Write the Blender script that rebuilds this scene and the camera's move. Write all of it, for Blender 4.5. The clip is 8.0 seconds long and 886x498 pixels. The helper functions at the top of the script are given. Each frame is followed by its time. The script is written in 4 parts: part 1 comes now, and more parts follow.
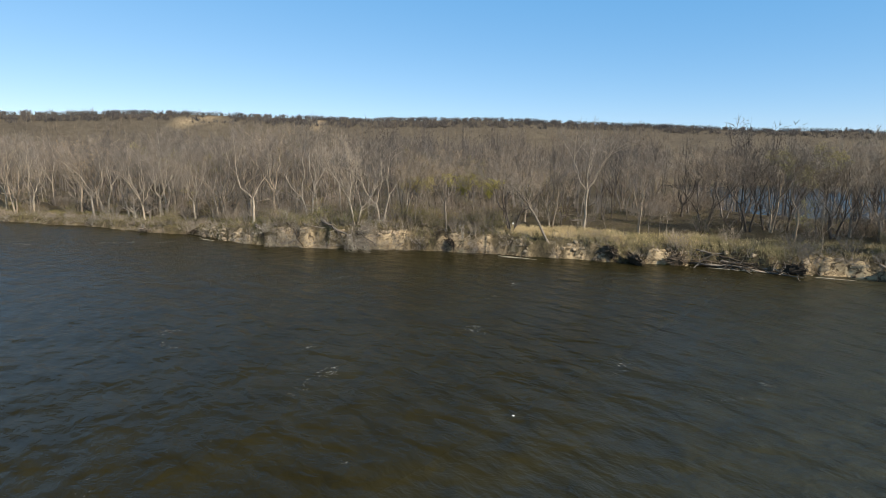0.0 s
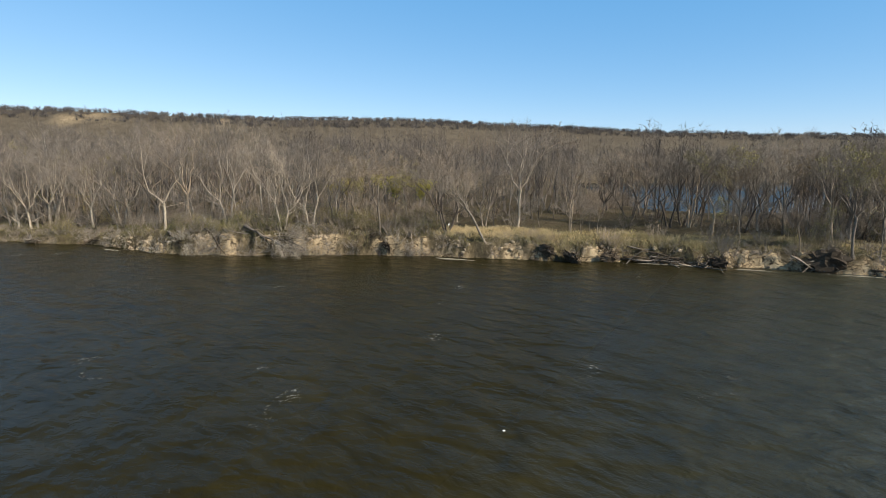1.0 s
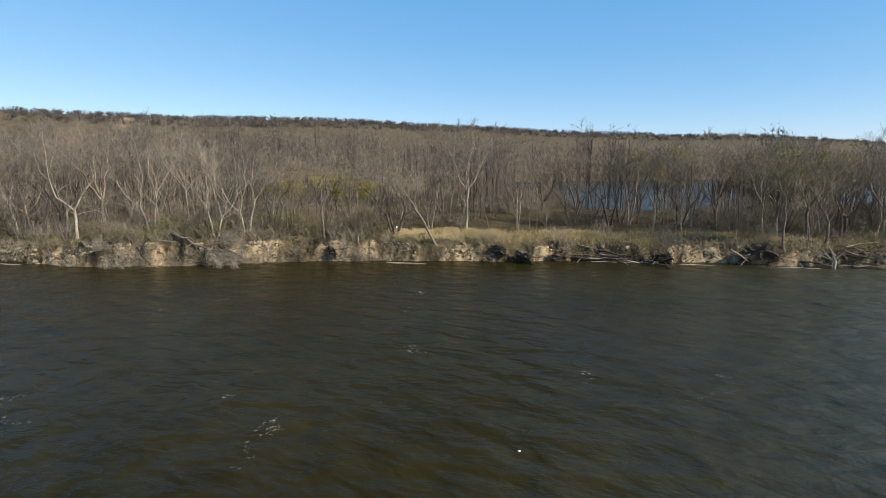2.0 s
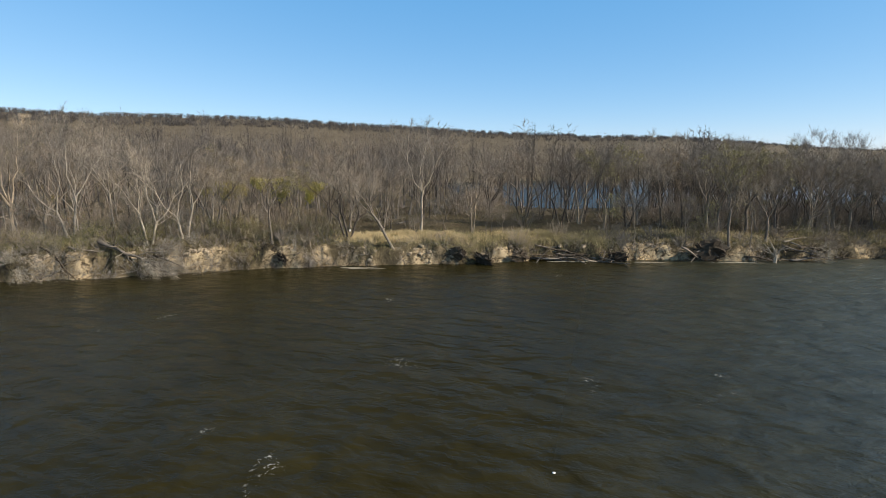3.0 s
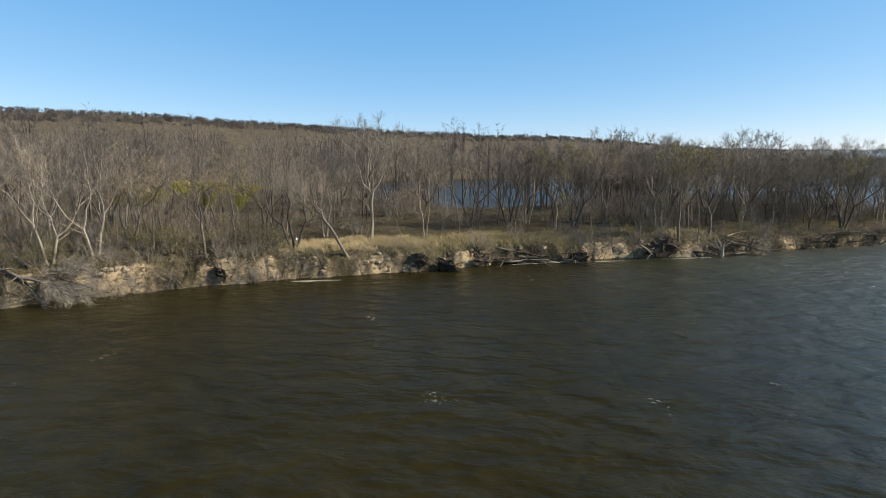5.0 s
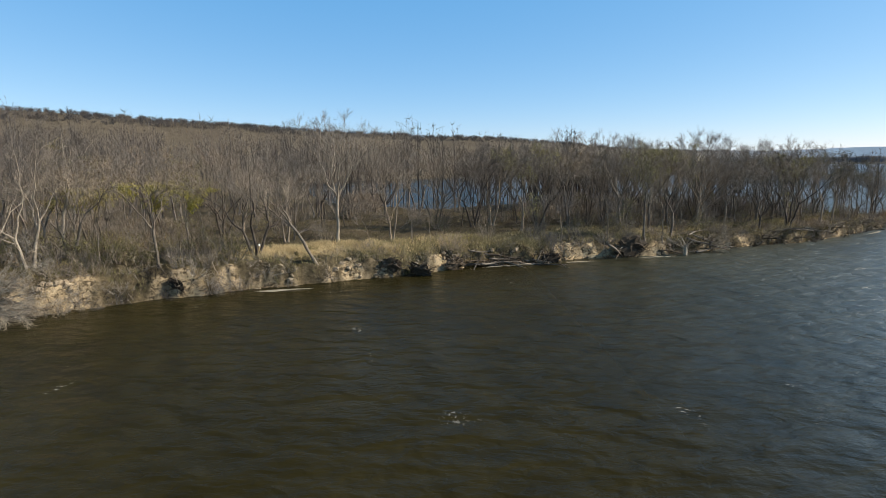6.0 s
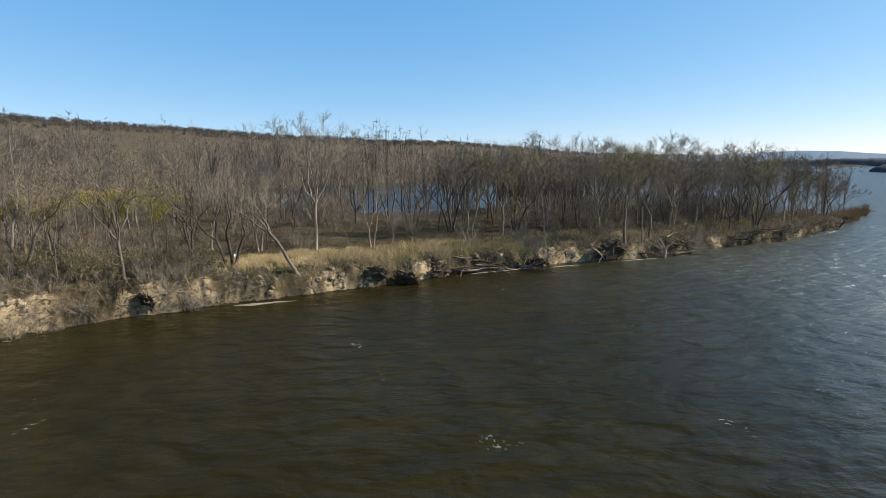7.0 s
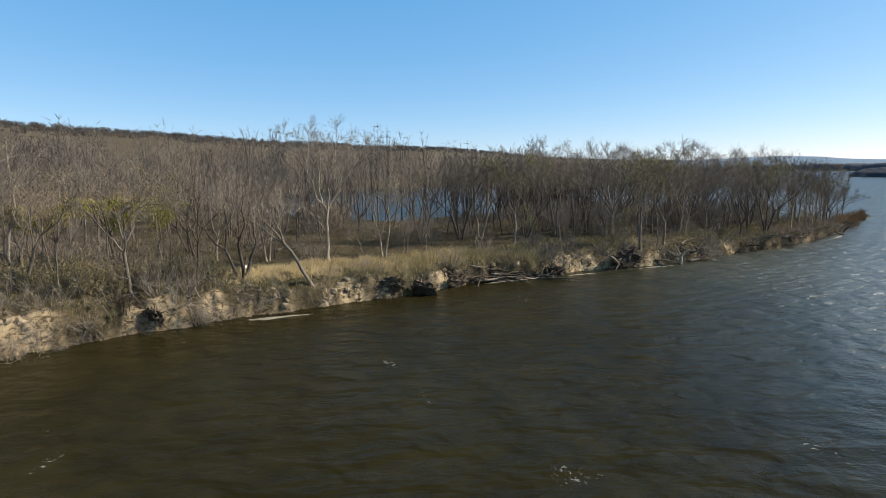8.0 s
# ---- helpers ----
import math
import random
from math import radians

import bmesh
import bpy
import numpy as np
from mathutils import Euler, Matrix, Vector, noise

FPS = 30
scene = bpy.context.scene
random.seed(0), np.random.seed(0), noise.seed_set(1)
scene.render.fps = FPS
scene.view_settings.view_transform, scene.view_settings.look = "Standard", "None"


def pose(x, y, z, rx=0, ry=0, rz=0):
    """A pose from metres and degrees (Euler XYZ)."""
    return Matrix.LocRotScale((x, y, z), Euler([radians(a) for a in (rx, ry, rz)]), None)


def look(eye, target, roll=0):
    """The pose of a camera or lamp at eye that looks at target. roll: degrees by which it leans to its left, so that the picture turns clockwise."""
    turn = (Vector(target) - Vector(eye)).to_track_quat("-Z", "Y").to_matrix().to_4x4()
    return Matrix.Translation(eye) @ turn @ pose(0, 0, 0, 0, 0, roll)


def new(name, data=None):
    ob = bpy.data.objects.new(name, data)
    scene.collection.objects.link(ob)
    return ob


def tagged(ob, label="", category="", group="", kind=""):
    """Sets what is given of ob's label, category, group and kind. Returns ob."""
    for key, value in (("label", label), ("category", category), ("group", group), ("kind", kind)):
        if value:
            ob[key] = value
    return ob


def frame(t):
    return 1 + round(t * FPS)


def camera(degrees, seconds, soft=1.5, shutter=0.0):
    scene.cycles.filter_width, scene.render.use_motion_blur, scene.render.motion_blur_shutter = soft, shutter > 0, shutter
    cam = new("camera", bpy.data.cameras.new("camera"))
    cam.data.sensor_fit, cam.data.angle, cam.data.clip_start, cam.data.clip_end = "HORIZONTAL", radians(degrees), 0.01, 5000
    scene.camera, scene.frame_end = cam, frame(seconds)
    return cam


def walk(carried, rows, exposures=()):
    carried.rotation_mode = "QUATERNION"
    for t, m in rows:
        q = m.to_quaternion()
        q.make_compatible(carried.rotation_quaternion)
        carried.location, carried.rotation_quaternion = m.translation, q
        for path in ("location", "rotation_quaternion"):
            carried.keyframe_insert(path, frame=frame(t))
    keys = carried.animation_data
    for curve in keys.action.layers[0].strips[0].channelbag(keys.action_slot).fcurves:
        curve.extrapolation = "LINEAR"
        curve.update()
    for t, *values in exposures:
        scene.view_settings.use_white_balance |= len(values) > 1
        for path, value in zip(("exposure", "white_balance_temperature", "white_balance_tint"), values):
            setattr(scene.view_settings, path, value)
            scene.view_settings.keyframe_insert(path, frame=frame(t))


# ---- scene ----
cam = camera(77.7, 8.0, soft=0.85)
PATH = [
    (0, (-0.082, 1.868, 13.734), (-0.082, 3.843, 13.421), 0.3),
    (0.5, (-1.844, 3.057, 13.728), (-1.671, 5.025, 13.417), 0.1),
    (1, (-3.622, 4.415, 13.72), (-3.302, 6.365, 13.409), 0.1),
    (1.5, (-5.361, 6.082, 13.703), (-4.903, 8.004, 13.393), -0.1),
    (3, (-10.259, 11.875, 13.639), (-9.413, 13.66, 13.33), -0.3),
    (3.5, (-11.72, 14.058, 13.634), (-10.778, 15.795, 13.325), -0.4),
    (4, (-13.035, 16.364, 13.646), (-12.005, 18.05, 13.336), -0.4),
    (4.5, (-14.194, 18.795, 13.664), (-13.088, 20.432, 13.352), -0.5),
    (6, (-17.096, 26.173, 13.767), (-15.739, 27.607, 13.451), -0.6),
    (6.5, (-17.792, 28.6, 13.702), (-16.347, 29.947, 13.39), -0.7),
    (7, (-18.28, 30.958, 13.702), (-16.798, 32.266, 13.4), -0.8),
    (7.5, (-18.685, 33.244, 13.739), (-17.178, 34.525, 13.445), -0.8),
    (8, (-18.978, 35.552, 13.795), (-17.456, 36.818, 13.512), -0.9),
]
walk(cam, [(t, look(eye, target, roll)) for t, eye, target, roll in PATH])

# ---- world, sun, exposure ----
SUN_AZ, SUN_EL = -45.0, 32.0          # degrees; azimuth counted from +x towards +y
world = bpy.data.worlds.new("sky")
scene.world = world
world.use_nodes = True
wn, wl = world.node_tree.nodes, world.node_tree.links
sky = wn.new("ShaderNodeTexSky")
sky.sky_type = "NISHITA"
sky.sun_disc = False
sky.sun_elevation = radians(SUN_EL)
sky.sun_rotation = radians(90 - SUN_AZ)
sky.altitude = 150
sky.air_density, sky.dust_density, sky.ozone_density = 0.72, 0.2, 3.6
tint = wn.new("ShaderNodeMix")
tint.data_type, tint.blend_type = "RGBA", "MULTIPLY"
tint.inputs[0].default_value = 1.0
tint.inputs[7].default_value = (0.87, 0.61, 0.38, 1)
wl.new(sky.outputs[0], tint.inputs[6])
# the low sky is paler than clear air alone would make it; the deep sky overhead is not
bright = wn.new("ShaderNodeRGBToBW")
wl.new(sky.outputs[0], bright.inputs[0])
pale = wn.new("ShaderNodeMapRange")
pale.interpolation_type = "SMOOTHSTEP"
pale.inputs[1].default_value, pale.inputs[2].default_value = 0.8, 1.8
wl.new(bright.outputs[0], pale.inputs[0])
veil = wn.new("ShaderNodeMix")
veil.data_type, veil.blend_type = "RGBA", "ADD"
veil.inputs[7].default_value = (0.0, 1.33, 3.3, 1)
wl.new(pale.outputs[0], veil.inputs[0])
wl.new(tint.outputs[2], veil.inputs[6])
wn["Background"].inputs["Strength"].default_value = 0.158
wl.new(veil.outputs[2], wn["Background"].inputs["Color"])
sun = new("sun", bpy.data.lights.new("sun", "SUN"))
sun.data.energy, sun.data.angle, sun.data.color = 5.0, radians(0.5), (1.0, 0.90, 0.74)
sa, se = radians(SUN_AZ), radians(SUN_EL)
sun.matrix_world = look((0, 0, 80), (-math.cos(sa) * math.cos(se), -math.sin(sa) * math.cos(se), 80 - math.sin(se)))
scene.view_settings.exposure = 0.1


# ---- materials ----
def material(name):
    m = bpy.data.materials.new(name)
    m.use_nodes = True
    t = m.node_tree
    return m, t.nodes, t.links, t.nodes["Principled BSDF"]


def ramp(nodes, links, source, stops):
    r = nodes.new("ShaderNodeValToRGB")
    el = r.color_ramp.elements
    while len(el) < len(stops):
        el.new(0.5)
    for e, (p, c) in zip(el, stops):
        e.position, e.color = p, (*c, 1)
    links.new(source, r.inputs[0])
    return r.outputs[0]


def noise_tex(nodes, links, scale, detail=4.0, rough=0.6, coords=None, distortion=0.0):
    n = nodes.new("ShaderNodeTexNoise")
    n.inputs["Scale"].default_value = scale
    n.inputs["Detail"].default_value = detail
    n.inputs["Roughness"].default_value = rough
    n.inputs["Distortion"].default_value = distortion
    if coords is not None:
        links.new(coords, n.inputs["Vector"])
    return n.outputs["Fac"]


def mixed(nodes, links, fac, a, b, mode="MIX"):
    m = nodes.new("ShaderNodeMix")
    m.data_type, m.blend_type = "RGBA", mode
    for socket, v in ((m.inputs[0], fac), (m.inputs[6], a), (m.inputs[7], b)):
        if isinstance(v, (int, float)):
            socket.default_value = v
        elif isinstance(v, tuple):
            socket.default_value = (*v, 1)
        else:
            links.new(v, socket)
    return m.outputs[2]


def bumped(nodes, links, bsdf, height, strength, distance):
    b = nodes.new("ShaderNodeBump")
    b.inputs["Strength"].default_value, b.inputs["Distance"].default_value = strength, distance
    links.new(height, b.inputs["Height"])
    links.new(b.outputs[0], bsdf.inputs["Normal"])
    return b


def wood_material(name, dark, light, scale=3.0, rough=0.85):
    """Bark or weathered wood: stretched grain, blotches and a shift of tone from one tree to the next."""
    m, n, l, p = material(name)
    co = n.new("ShaderNodeTexCoord")
    mp = n.new("ShaderNodeMapping")
    mp.inputs["Scale"].default_value = (scale, scale, scale * 0.25)
    l.new(co.outputs["Object"], mp.inputs[0])
    grain = noise_tex(n, l, 3.0, 5, 0.7, mp.outputs[0])
    col = ramp(n, l, grain, [(0.3, dark), (0.7, light)])
    blot = noise_tex(n, l, 0.6, 3, 0.6, co.outputs["Object"])
    col = mixed(n, l, ramp(n, l, blot, [(0.4, (0, 0, 0)), (0.7, (0.6, 0.6, 0.6))]), col, tuple(0.55 * c for c in dark))
    info = n.new("ShaderNodeObjectInfo")
    tone = ramp(n, l, info.outputs["Random"], [(0, (0.55, 0.55, 0.57)), (0.5, (0.97, 0.95, 0.93)), (1, (1.3, 1.22, 1.12))])
    col = mixed(n, l, 1.0, col, tone, "MULTIPLY")
    l.new(col, p.inputs["Base Color"])
    p.inputs["Roughness"].default_value = rough
    p.inputs["Specular IOR Level"].default_value = 0.2
    bumped(n, l, p, grain, 0.5, 0.03)
    return m


def island_material(name, stops, rough=0.9, tone=True):
    """Twigs, blades and leaves: each piece takes a colour of its own, and each plant a tone."""
    m, n, l, p = material(name)
    g = n.new("ShaderNodeNewGeometry")
    col = ramp(n, l, g.outputs["Random Per Island"], stops)
    if tone:
        info = n.new("ShaderNodeObjectInfo")
        t = ramp(n, l, info.outputs["Random"], [(0, (0.58, 0.575, 0.6)), (0.5, (0.97, 0.95, 0.93)), (1, (1.36, 1.29, 1.16))])
        col = mixed(n, l, 1.0, col, t, "MULTIPLY")
    big = noise_tex(n, l, 0.05, 3, 0.6, g.outputs["Position"])
    col = mixed(n, l, 1.0, col, ramp(n, l, big, [(0.3, (0.8, 0.82, 0.84)), (0.7, (1.15, 1.08, 1.0))]), "MULTIPLY")
    l.new(col, p.inputs["Base Color"])
    p.inputs["Roughness"].default_value = rough
    p.inputs["Specular IOR Level"].default_value = 0.15
    return m


def water_material():
    m, n, l, p = material("river_water")
    g = n.new("ShaderNodeNewGeometry")
    pos = g.outputs["Position"]
    silt = noise_tex(n, l, 0.05, 4, 0.6, pos, 0.8)
    col = ramp(n, l, silt, [(0.3, (0.0212, 0.0178, 0.0058)), (0.7, (0.0315, 0.0258, 0.0086))])
    # wave crests lie along one line across the river
    turned = n.new("ShaderNodeVectorRotate")
    turned.rotation_type = "Z_AXIS"
    turned.inputs["Angle"].default_value = radians(47)
    l.new(pos, turned.inputs["Vector"])
    mp = n.new("ShaderNodeMapping")
    mp.inputs["Scale"].default_value = (0.62, 1.0, 1.0)
    l.new(turned.outputs[0], mp.inputs[0])
    swell = noise_tex(n, l, 0.5, 2, 0.45, mp.outputs[0], 0.3)
    # lighter and darker mottling along the crests: wave contrast painted into the colour
    col = mixed(n, l, 1.0, col, ramp(n, l, noise_tex(n, l, 0.55, 4, 0.6, mp.outputs[0], 0.3), [(0.35, (0.88, 0.89, 0.91)), (0.65, (1.25, 1.25, 1.26))]), "MULTIPLY")
    chop = noise_tex(n, l, 1.6, 3, 0.6, mp.outputs[0], 0.4)
    ripple = noise_tex(n, l, 5.0, 3, 0.65, mp.outputs[0], 0.2)

    def plus(a, k, b):
        q = n.new("ShaderNodeMath")
        q.operation = "MULTIPLY_ADD"
        l.new(a, q.inputs[0])
        q.inputs[1].default_value = k
        l.new(b, q.inputs[2])
        return q.outputs[0]

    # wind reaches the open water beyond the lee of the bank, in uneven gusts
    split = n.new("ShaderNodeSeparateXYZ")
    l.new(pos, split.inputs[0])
    # mask set where the camera sees the water brighter and bluer
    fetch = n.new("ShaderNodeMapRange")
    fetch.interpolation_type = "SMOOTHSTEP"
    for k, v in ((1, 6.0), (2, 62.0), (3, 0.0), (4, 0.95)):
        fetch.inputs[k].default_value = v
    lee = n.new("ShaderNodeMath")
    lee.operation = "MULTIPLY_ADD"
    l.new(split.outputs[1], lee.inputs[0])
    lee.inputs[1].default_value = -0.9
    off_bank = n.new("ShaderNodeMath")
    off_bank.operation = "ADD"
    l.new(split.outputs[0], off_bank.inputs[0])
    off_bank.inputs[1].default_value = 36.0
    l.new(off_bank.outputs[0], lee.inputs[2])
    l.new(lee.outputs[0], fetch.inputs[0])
    # the backwater behind the island lies sheltered, so the painted brightening fades there
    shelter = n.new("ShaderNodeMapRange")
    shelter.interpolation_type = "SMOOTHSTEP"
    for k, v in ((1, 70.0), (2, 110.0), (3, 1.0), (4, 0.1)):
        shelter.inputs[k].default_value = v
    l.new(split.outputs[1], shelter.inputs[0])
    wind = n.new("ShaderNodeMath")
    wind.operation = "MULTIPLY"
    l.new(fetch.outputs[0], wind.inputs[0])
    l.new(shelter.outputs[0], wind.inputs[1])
    patches = noise_tex(n, l, 0.11, 4, 0.65, mp.outputs[0], 0.8)
    gust = ramp(n, l, plus(patches, 1.5, wind.outputs[0]), [(0.5, (0.6, 0.6, 0.6)), (1.0, (0.8, 0.8, 0.8)), (1.6, (1, 1, 1))])
    rough = noise_tex(n, l, 1.25, 5, 0.68, mp.outputs[0], 0.4)
    blown = n.new("ShaderNodeMath")
    blown.operation = "MULTIPLY"
    l.new(rough, blown.inputs[0])
    l.new(wind.outputs[0], blown.inputs[1])
    height = plus(blown.outputs[0], 0.62, plus(ripple, 0.03, plus(chop, 0.2, swell)))
    # scattered flecks of foam in drawn-out trails
    trail = ramp(n, l, noise_tex(n, l, 0.09, 5, 0.6, pos, 1.6), [(0.65, (0, 0, 0)), (0.68, (1, 1, 1))])
    fleck = ramp(n, l, noise_tex(n, l, 3.2, 3, 0.7, pos, 0.5), [(0.57, (0, 0, 0)), (0.66, (1, 1, 1))])
    foam = mixed(n, l, 1.0, trail, fleck, "MULTIPLY")
    # open water lifted brighter and bluer: reflected sky painted into the colour
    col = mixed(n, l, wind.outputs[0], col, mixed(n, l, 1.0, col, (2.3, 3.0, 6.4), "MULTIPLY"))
    # fine white flecks painted on the blown crests stand for glints
    crest = ramp(n, l, noise_tex(n, l, 5.5, 4, 0.75, mp.outputs[0], 0.6), [(0.60, (0, 0, 0)), (0.70, (0.14, 0.14, 0.14))])
    high = ramp(n, l, blown.outputs[0], [(0.38, (0, 0, 0)), (0.5, (1, 1, 1))])
    foam = mixed(n, l, 1.0, foam, mixed(n, l, 1.0, crest, high, "MULTIPLY"), "ADD")
    col = mixed(n, l, foam, col, (0.42, 0.40, 0.36))
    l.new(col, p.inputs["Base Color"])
    l.new(mixed(n, l, foam, mixed(n, l, wind.outputs[0], (0.27, 0.27, 0.27), (0.38, 0.38, 0.38)), (0.8, 0.8, 0.8)), p.inputs["Roughness"])
    p.inputs["IOR"].default_value = 1.33
    gloss = n.new("ShaderNodeMath")
    gloss.operation = "MULTIPLY_ADD"
    l.new(wind.outputs[0], gloss.inputs[0])
    gloss.inputs[1].default_value, gloss.inputs[2].default_value = 1.4, 0.15
    l.new(gloss.outputs[0], p.inputs["Specular IOR Level"])
    bp = bumped(n, l, p, height, 0.7, 0.62)
    l.new(gust, bp.inputs["Strength"])
    return m


def ground_material():
    """Sheet of ground: sand on the cut bank, straw grass at its rim, leaf litter under the trees, far slopes of brown
    wood, distant hills tinted for haze.
    """
    m, n, l, p = material("island_ground")
    g = n.new("ShaderNodeNewGeometry")
    pos = g.outputs["Position"]
    fine, mid, big = (noise_tex(n, l, s, 6, 0.65, pos) for s in (2.2, 0.35, 0.04))
    litter = ramp(n, l, fine, [(0.3, (0.055, 0.043, 0.028)), (0.5, (0.115, 0.092, 0.058)), (0.75, (0.21, 0.168, 0.106))])
    grass = ramp(n, l, fine, [(0.3, (0.12, 0.105, 0.052)), (0.7, (0.31, 0.262, 0.152))])
    beds = n.new("ShaderNodeMapping")
    beds.inputs["Scale"].default_value = (0.8, 0.8, 1.15)
    l.new(pos, beds.inputs[0])
    lump = noise_tex(n, l, 1.5, 7, 0.78, beds.outputs[0], 0.9)
    sand = ramp(n, l, lump, [(0.37, (0.055, 0.042, 0.028)), (0.44, (0.18, 0.135, 0.086)), (0.5, (0.54, 0.415, 0.262)), (0.72, (0.70, 0.57, 0.39))])
    wood = ramp(n, l, mid, [(0.3, (0.096, 0.081, 0.062)), (0.7, (0.155, 0.131, 0.102))])
    at = {}
    for k in ("grass", "sand", "far", "haze_tint"):
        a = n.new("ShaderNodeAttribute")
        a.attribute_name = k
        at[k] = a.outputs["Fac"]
    patch = ramp(n, l, mid, [(0.38, (0.15, 0.15, 0.15)), (0.6, (1, 1, 1))])
    gm = mixed(n, l, 1.0, at["grass"], patch, "MULTIPLY")
    col = mixed(n, l, gm, litter, grass)
    col = mixed(n, l, at["far"], col, wood)
    # distant hills mixed towards blue: haze painted into the colour
    col = mixed(n, l, at["haze_tint"], col, (0.23, 0.32, 0.44))
    sm = mixed(n, l, 1.0, at["sand"], ramp(n, l, mid, [(0.3, (0.4, 0.4, 0.4)), (0.45, (1, 1, 1))]), "MULTIPLY")
    col = mixed(n, l, sm, col, sand)
    col = mixed(n, l, 1.0, col, ramp(n, l, big, [(0.3, (0.8, 0.8, 0.8)), (0.7, (1.15, 1.12, 1.05))]), "MULTIPLY")
    l.new(col, p.inputs["Base Color"])
    p.inputs["Roughness"].default_value = 0.95
    p.inputs["Specular IOR Level"].default_value = 0.1
    bumped(n, l, p, lump, 1.0, 0.3)
    return m


WATER = water_material()
GROUND = ground_material()
BARK_PALE = wood_material("pale_bark", (0.27, 0.228, 0.178), (0.56, 0.495, 0.405))
BARK_GREY = wood_material("grey_brown_bark", (0.17, 0.14, 0.108), (0.42, 0.355, 0.28))
BARK_DARK = wood_material("dark_bark", (0.07, 0.058, 0.048), (0.2, 0.168, 0.135))
DRIFT = wood_material("weathered_driftwood", (0.15, 0.125, 0.10), (0.40, 0.35, 0.29))
ROOT = wood_material("dark_muddy_root", (0.042, 0.033, 0.024), (0.15, 0.118, 0.086))
TWIG = island_material("brown_twigs", [(0, (0.185, 0.158, 0.13)), (0.5, (0.252, 0.219, 0.185)), (1, (0.335, 0.295, 0.252))])
TWIG_GREY = island_material("grey_twigs", [(0, (0.2, 0.176, 0.15)), (0.5, (0.273, 0.243, 0.21)), (1, (0.36, 0.323, 0.283))])
TWIG_PALE = island_material("bleached_twigs", [(0, (0.27, 0.24, 0.20)), (0.5, (0.37, 0.335, 0.285)), (1, (0.49, 0.45, 0.39))])
LEAF_GREEN = island_material("yellow_green_leaves", [(0, (0.26, 0.25, 0.06)), (0.6, (0.42, 0.39, 0.09)), (1, (0.55, 0.50, 0.14))], tone=False)
LEAF_OLIVE = island_material("olive_leaves", [(0, (0.14, 0.132, 0.058)), (0.6, (0.24, 0.22, 0.1)), (1, (0.34, 0.31, 0.15))])
LEAF_WILLOW = island_material("yellow_olive_leaves", [(0, (0.20, 0.185, 0.085)), (0.6, (0.31, 0.285, 0.135)), (1, (0.42, 0.385, 0.19))])
LEAF_DRY = island_material("dry_tan_leaves", [(0, (0.17, 0.12, 0.065)), (0.6, (0.30, 0.225, 0.125)), (1, (0.42, 0.33, 0.20))])
STRAW = island_material("straw_grass", [(0, (0.33, 0.265, 0.145)), (0.5, (0.51, 0.42, 0.25)), (1, (0.66, 0.565, 0.37))])
SEDGE = island_material("olive_grass", [(0, (0.105, 0.10, 0.045)), (0.5, (0.185, 0.17, 0.08)), (1, (0.29, 0.26, 0.135))])
TALL_SEDGE = island_material("pale_green_sedge", [(0, (0.17, 0.155, 0.08)), (0.5, (0.27, 0.243, 0.137)), (1, (0.40, 0.355, 0.21))])
REED = island_material("russet_reeds", [(0, (0.30, 0.20, 0.11)), (0.5, (0.40, 0.29, 0.17)), (1, (0.50, 0.39, 0.25))])
FAR_WOOD = island_material("far_bare_wood", [(0, (0.15, 0.127, 0.105)), (0.5, (0.19, 0.163, 0.135)), (1, (0.23, 0.197, 0.165))])
# far woods made blue-grey: haze painted into the colour
HAZY_WOOD = island_material("hazy_shore_wood", [(0, (0.085, 0.10, 0.13)), (0.5, (0.095, 0.11, 0.142)), (1, (0.105, 0.122, 0.155))])
BLUFF_WOOD = island_material("bluff_wood", [(0, (0.125, 0.118, 0.116)), (0.5, (0.15, 0.141, 0.137)), (1, (0.18, 0.167, 0.16))])


# ---- the lie of the land ----
SHORE_X = [-6000, -400, -99, -86, -76, -58.6, -47, -39.5, -33, -27, -20, -9, 0, 3, 9, 14.5, 24.7, 34, 37.5, 42, 48.4, 54.5, 60, 73, 87.4, 100, 115, 128, 145, 156, 166, 175, 6000]
SHORE_Y = [2400, 260, 124, 118.5, 116.5, 106.5, 103, 96.5, 92, 89, 88, 86.4, 85.2, 83.4, 82.3, 80.2, 75.8, 74.2, 73, 69.7, 67.2, 63.2, 59.8, 55.2, 49.3, 46.2, 43.8, 43.3, 43.5, 41.6, 39.6, 39.6, 40]
TOP_X = [-6000, -58, -44, -36, -30, -20, 0, 15, 25, 80, 110, 126, 134, 150, 164, 168, 172]
TOP_Z = [2.0, 1.8, 2.1, 2.9, 3.6, 4.3, 3.9, 3.3, 3.2, 2.8, 2.3, 1.6, 0.5, 0.45, 0.35, 0.0, -1.5]
BACK_X = [-6000, 58, 60, 66, 84, 115, 135, 148, 158, 168, 172, 6000]
BACK_Y = [9000, 9000, 260, 165, 140, 142, 120, 86, 50, 42, 39, 39]
FAR_X = [-6000, 56, 60, 190, 350, 600, 900, 1250, 1300, 1350, 6000]
FAR_Y = [-6000, -6000, 380, 385, 410, 560, 800, 900, 100, -900, -6000]
RIDGE_AZ = [-60, -40, 0, 2, 4, 6, 8.7, 11, 16, 22, 27, 31, 35, 38.4, 43, 46.5, 50, 52, 55, 59, 62, 66, 69, 73, 79, 86, 90, 97, 103, 111, 116, 120, 126, 130, 150, 190]
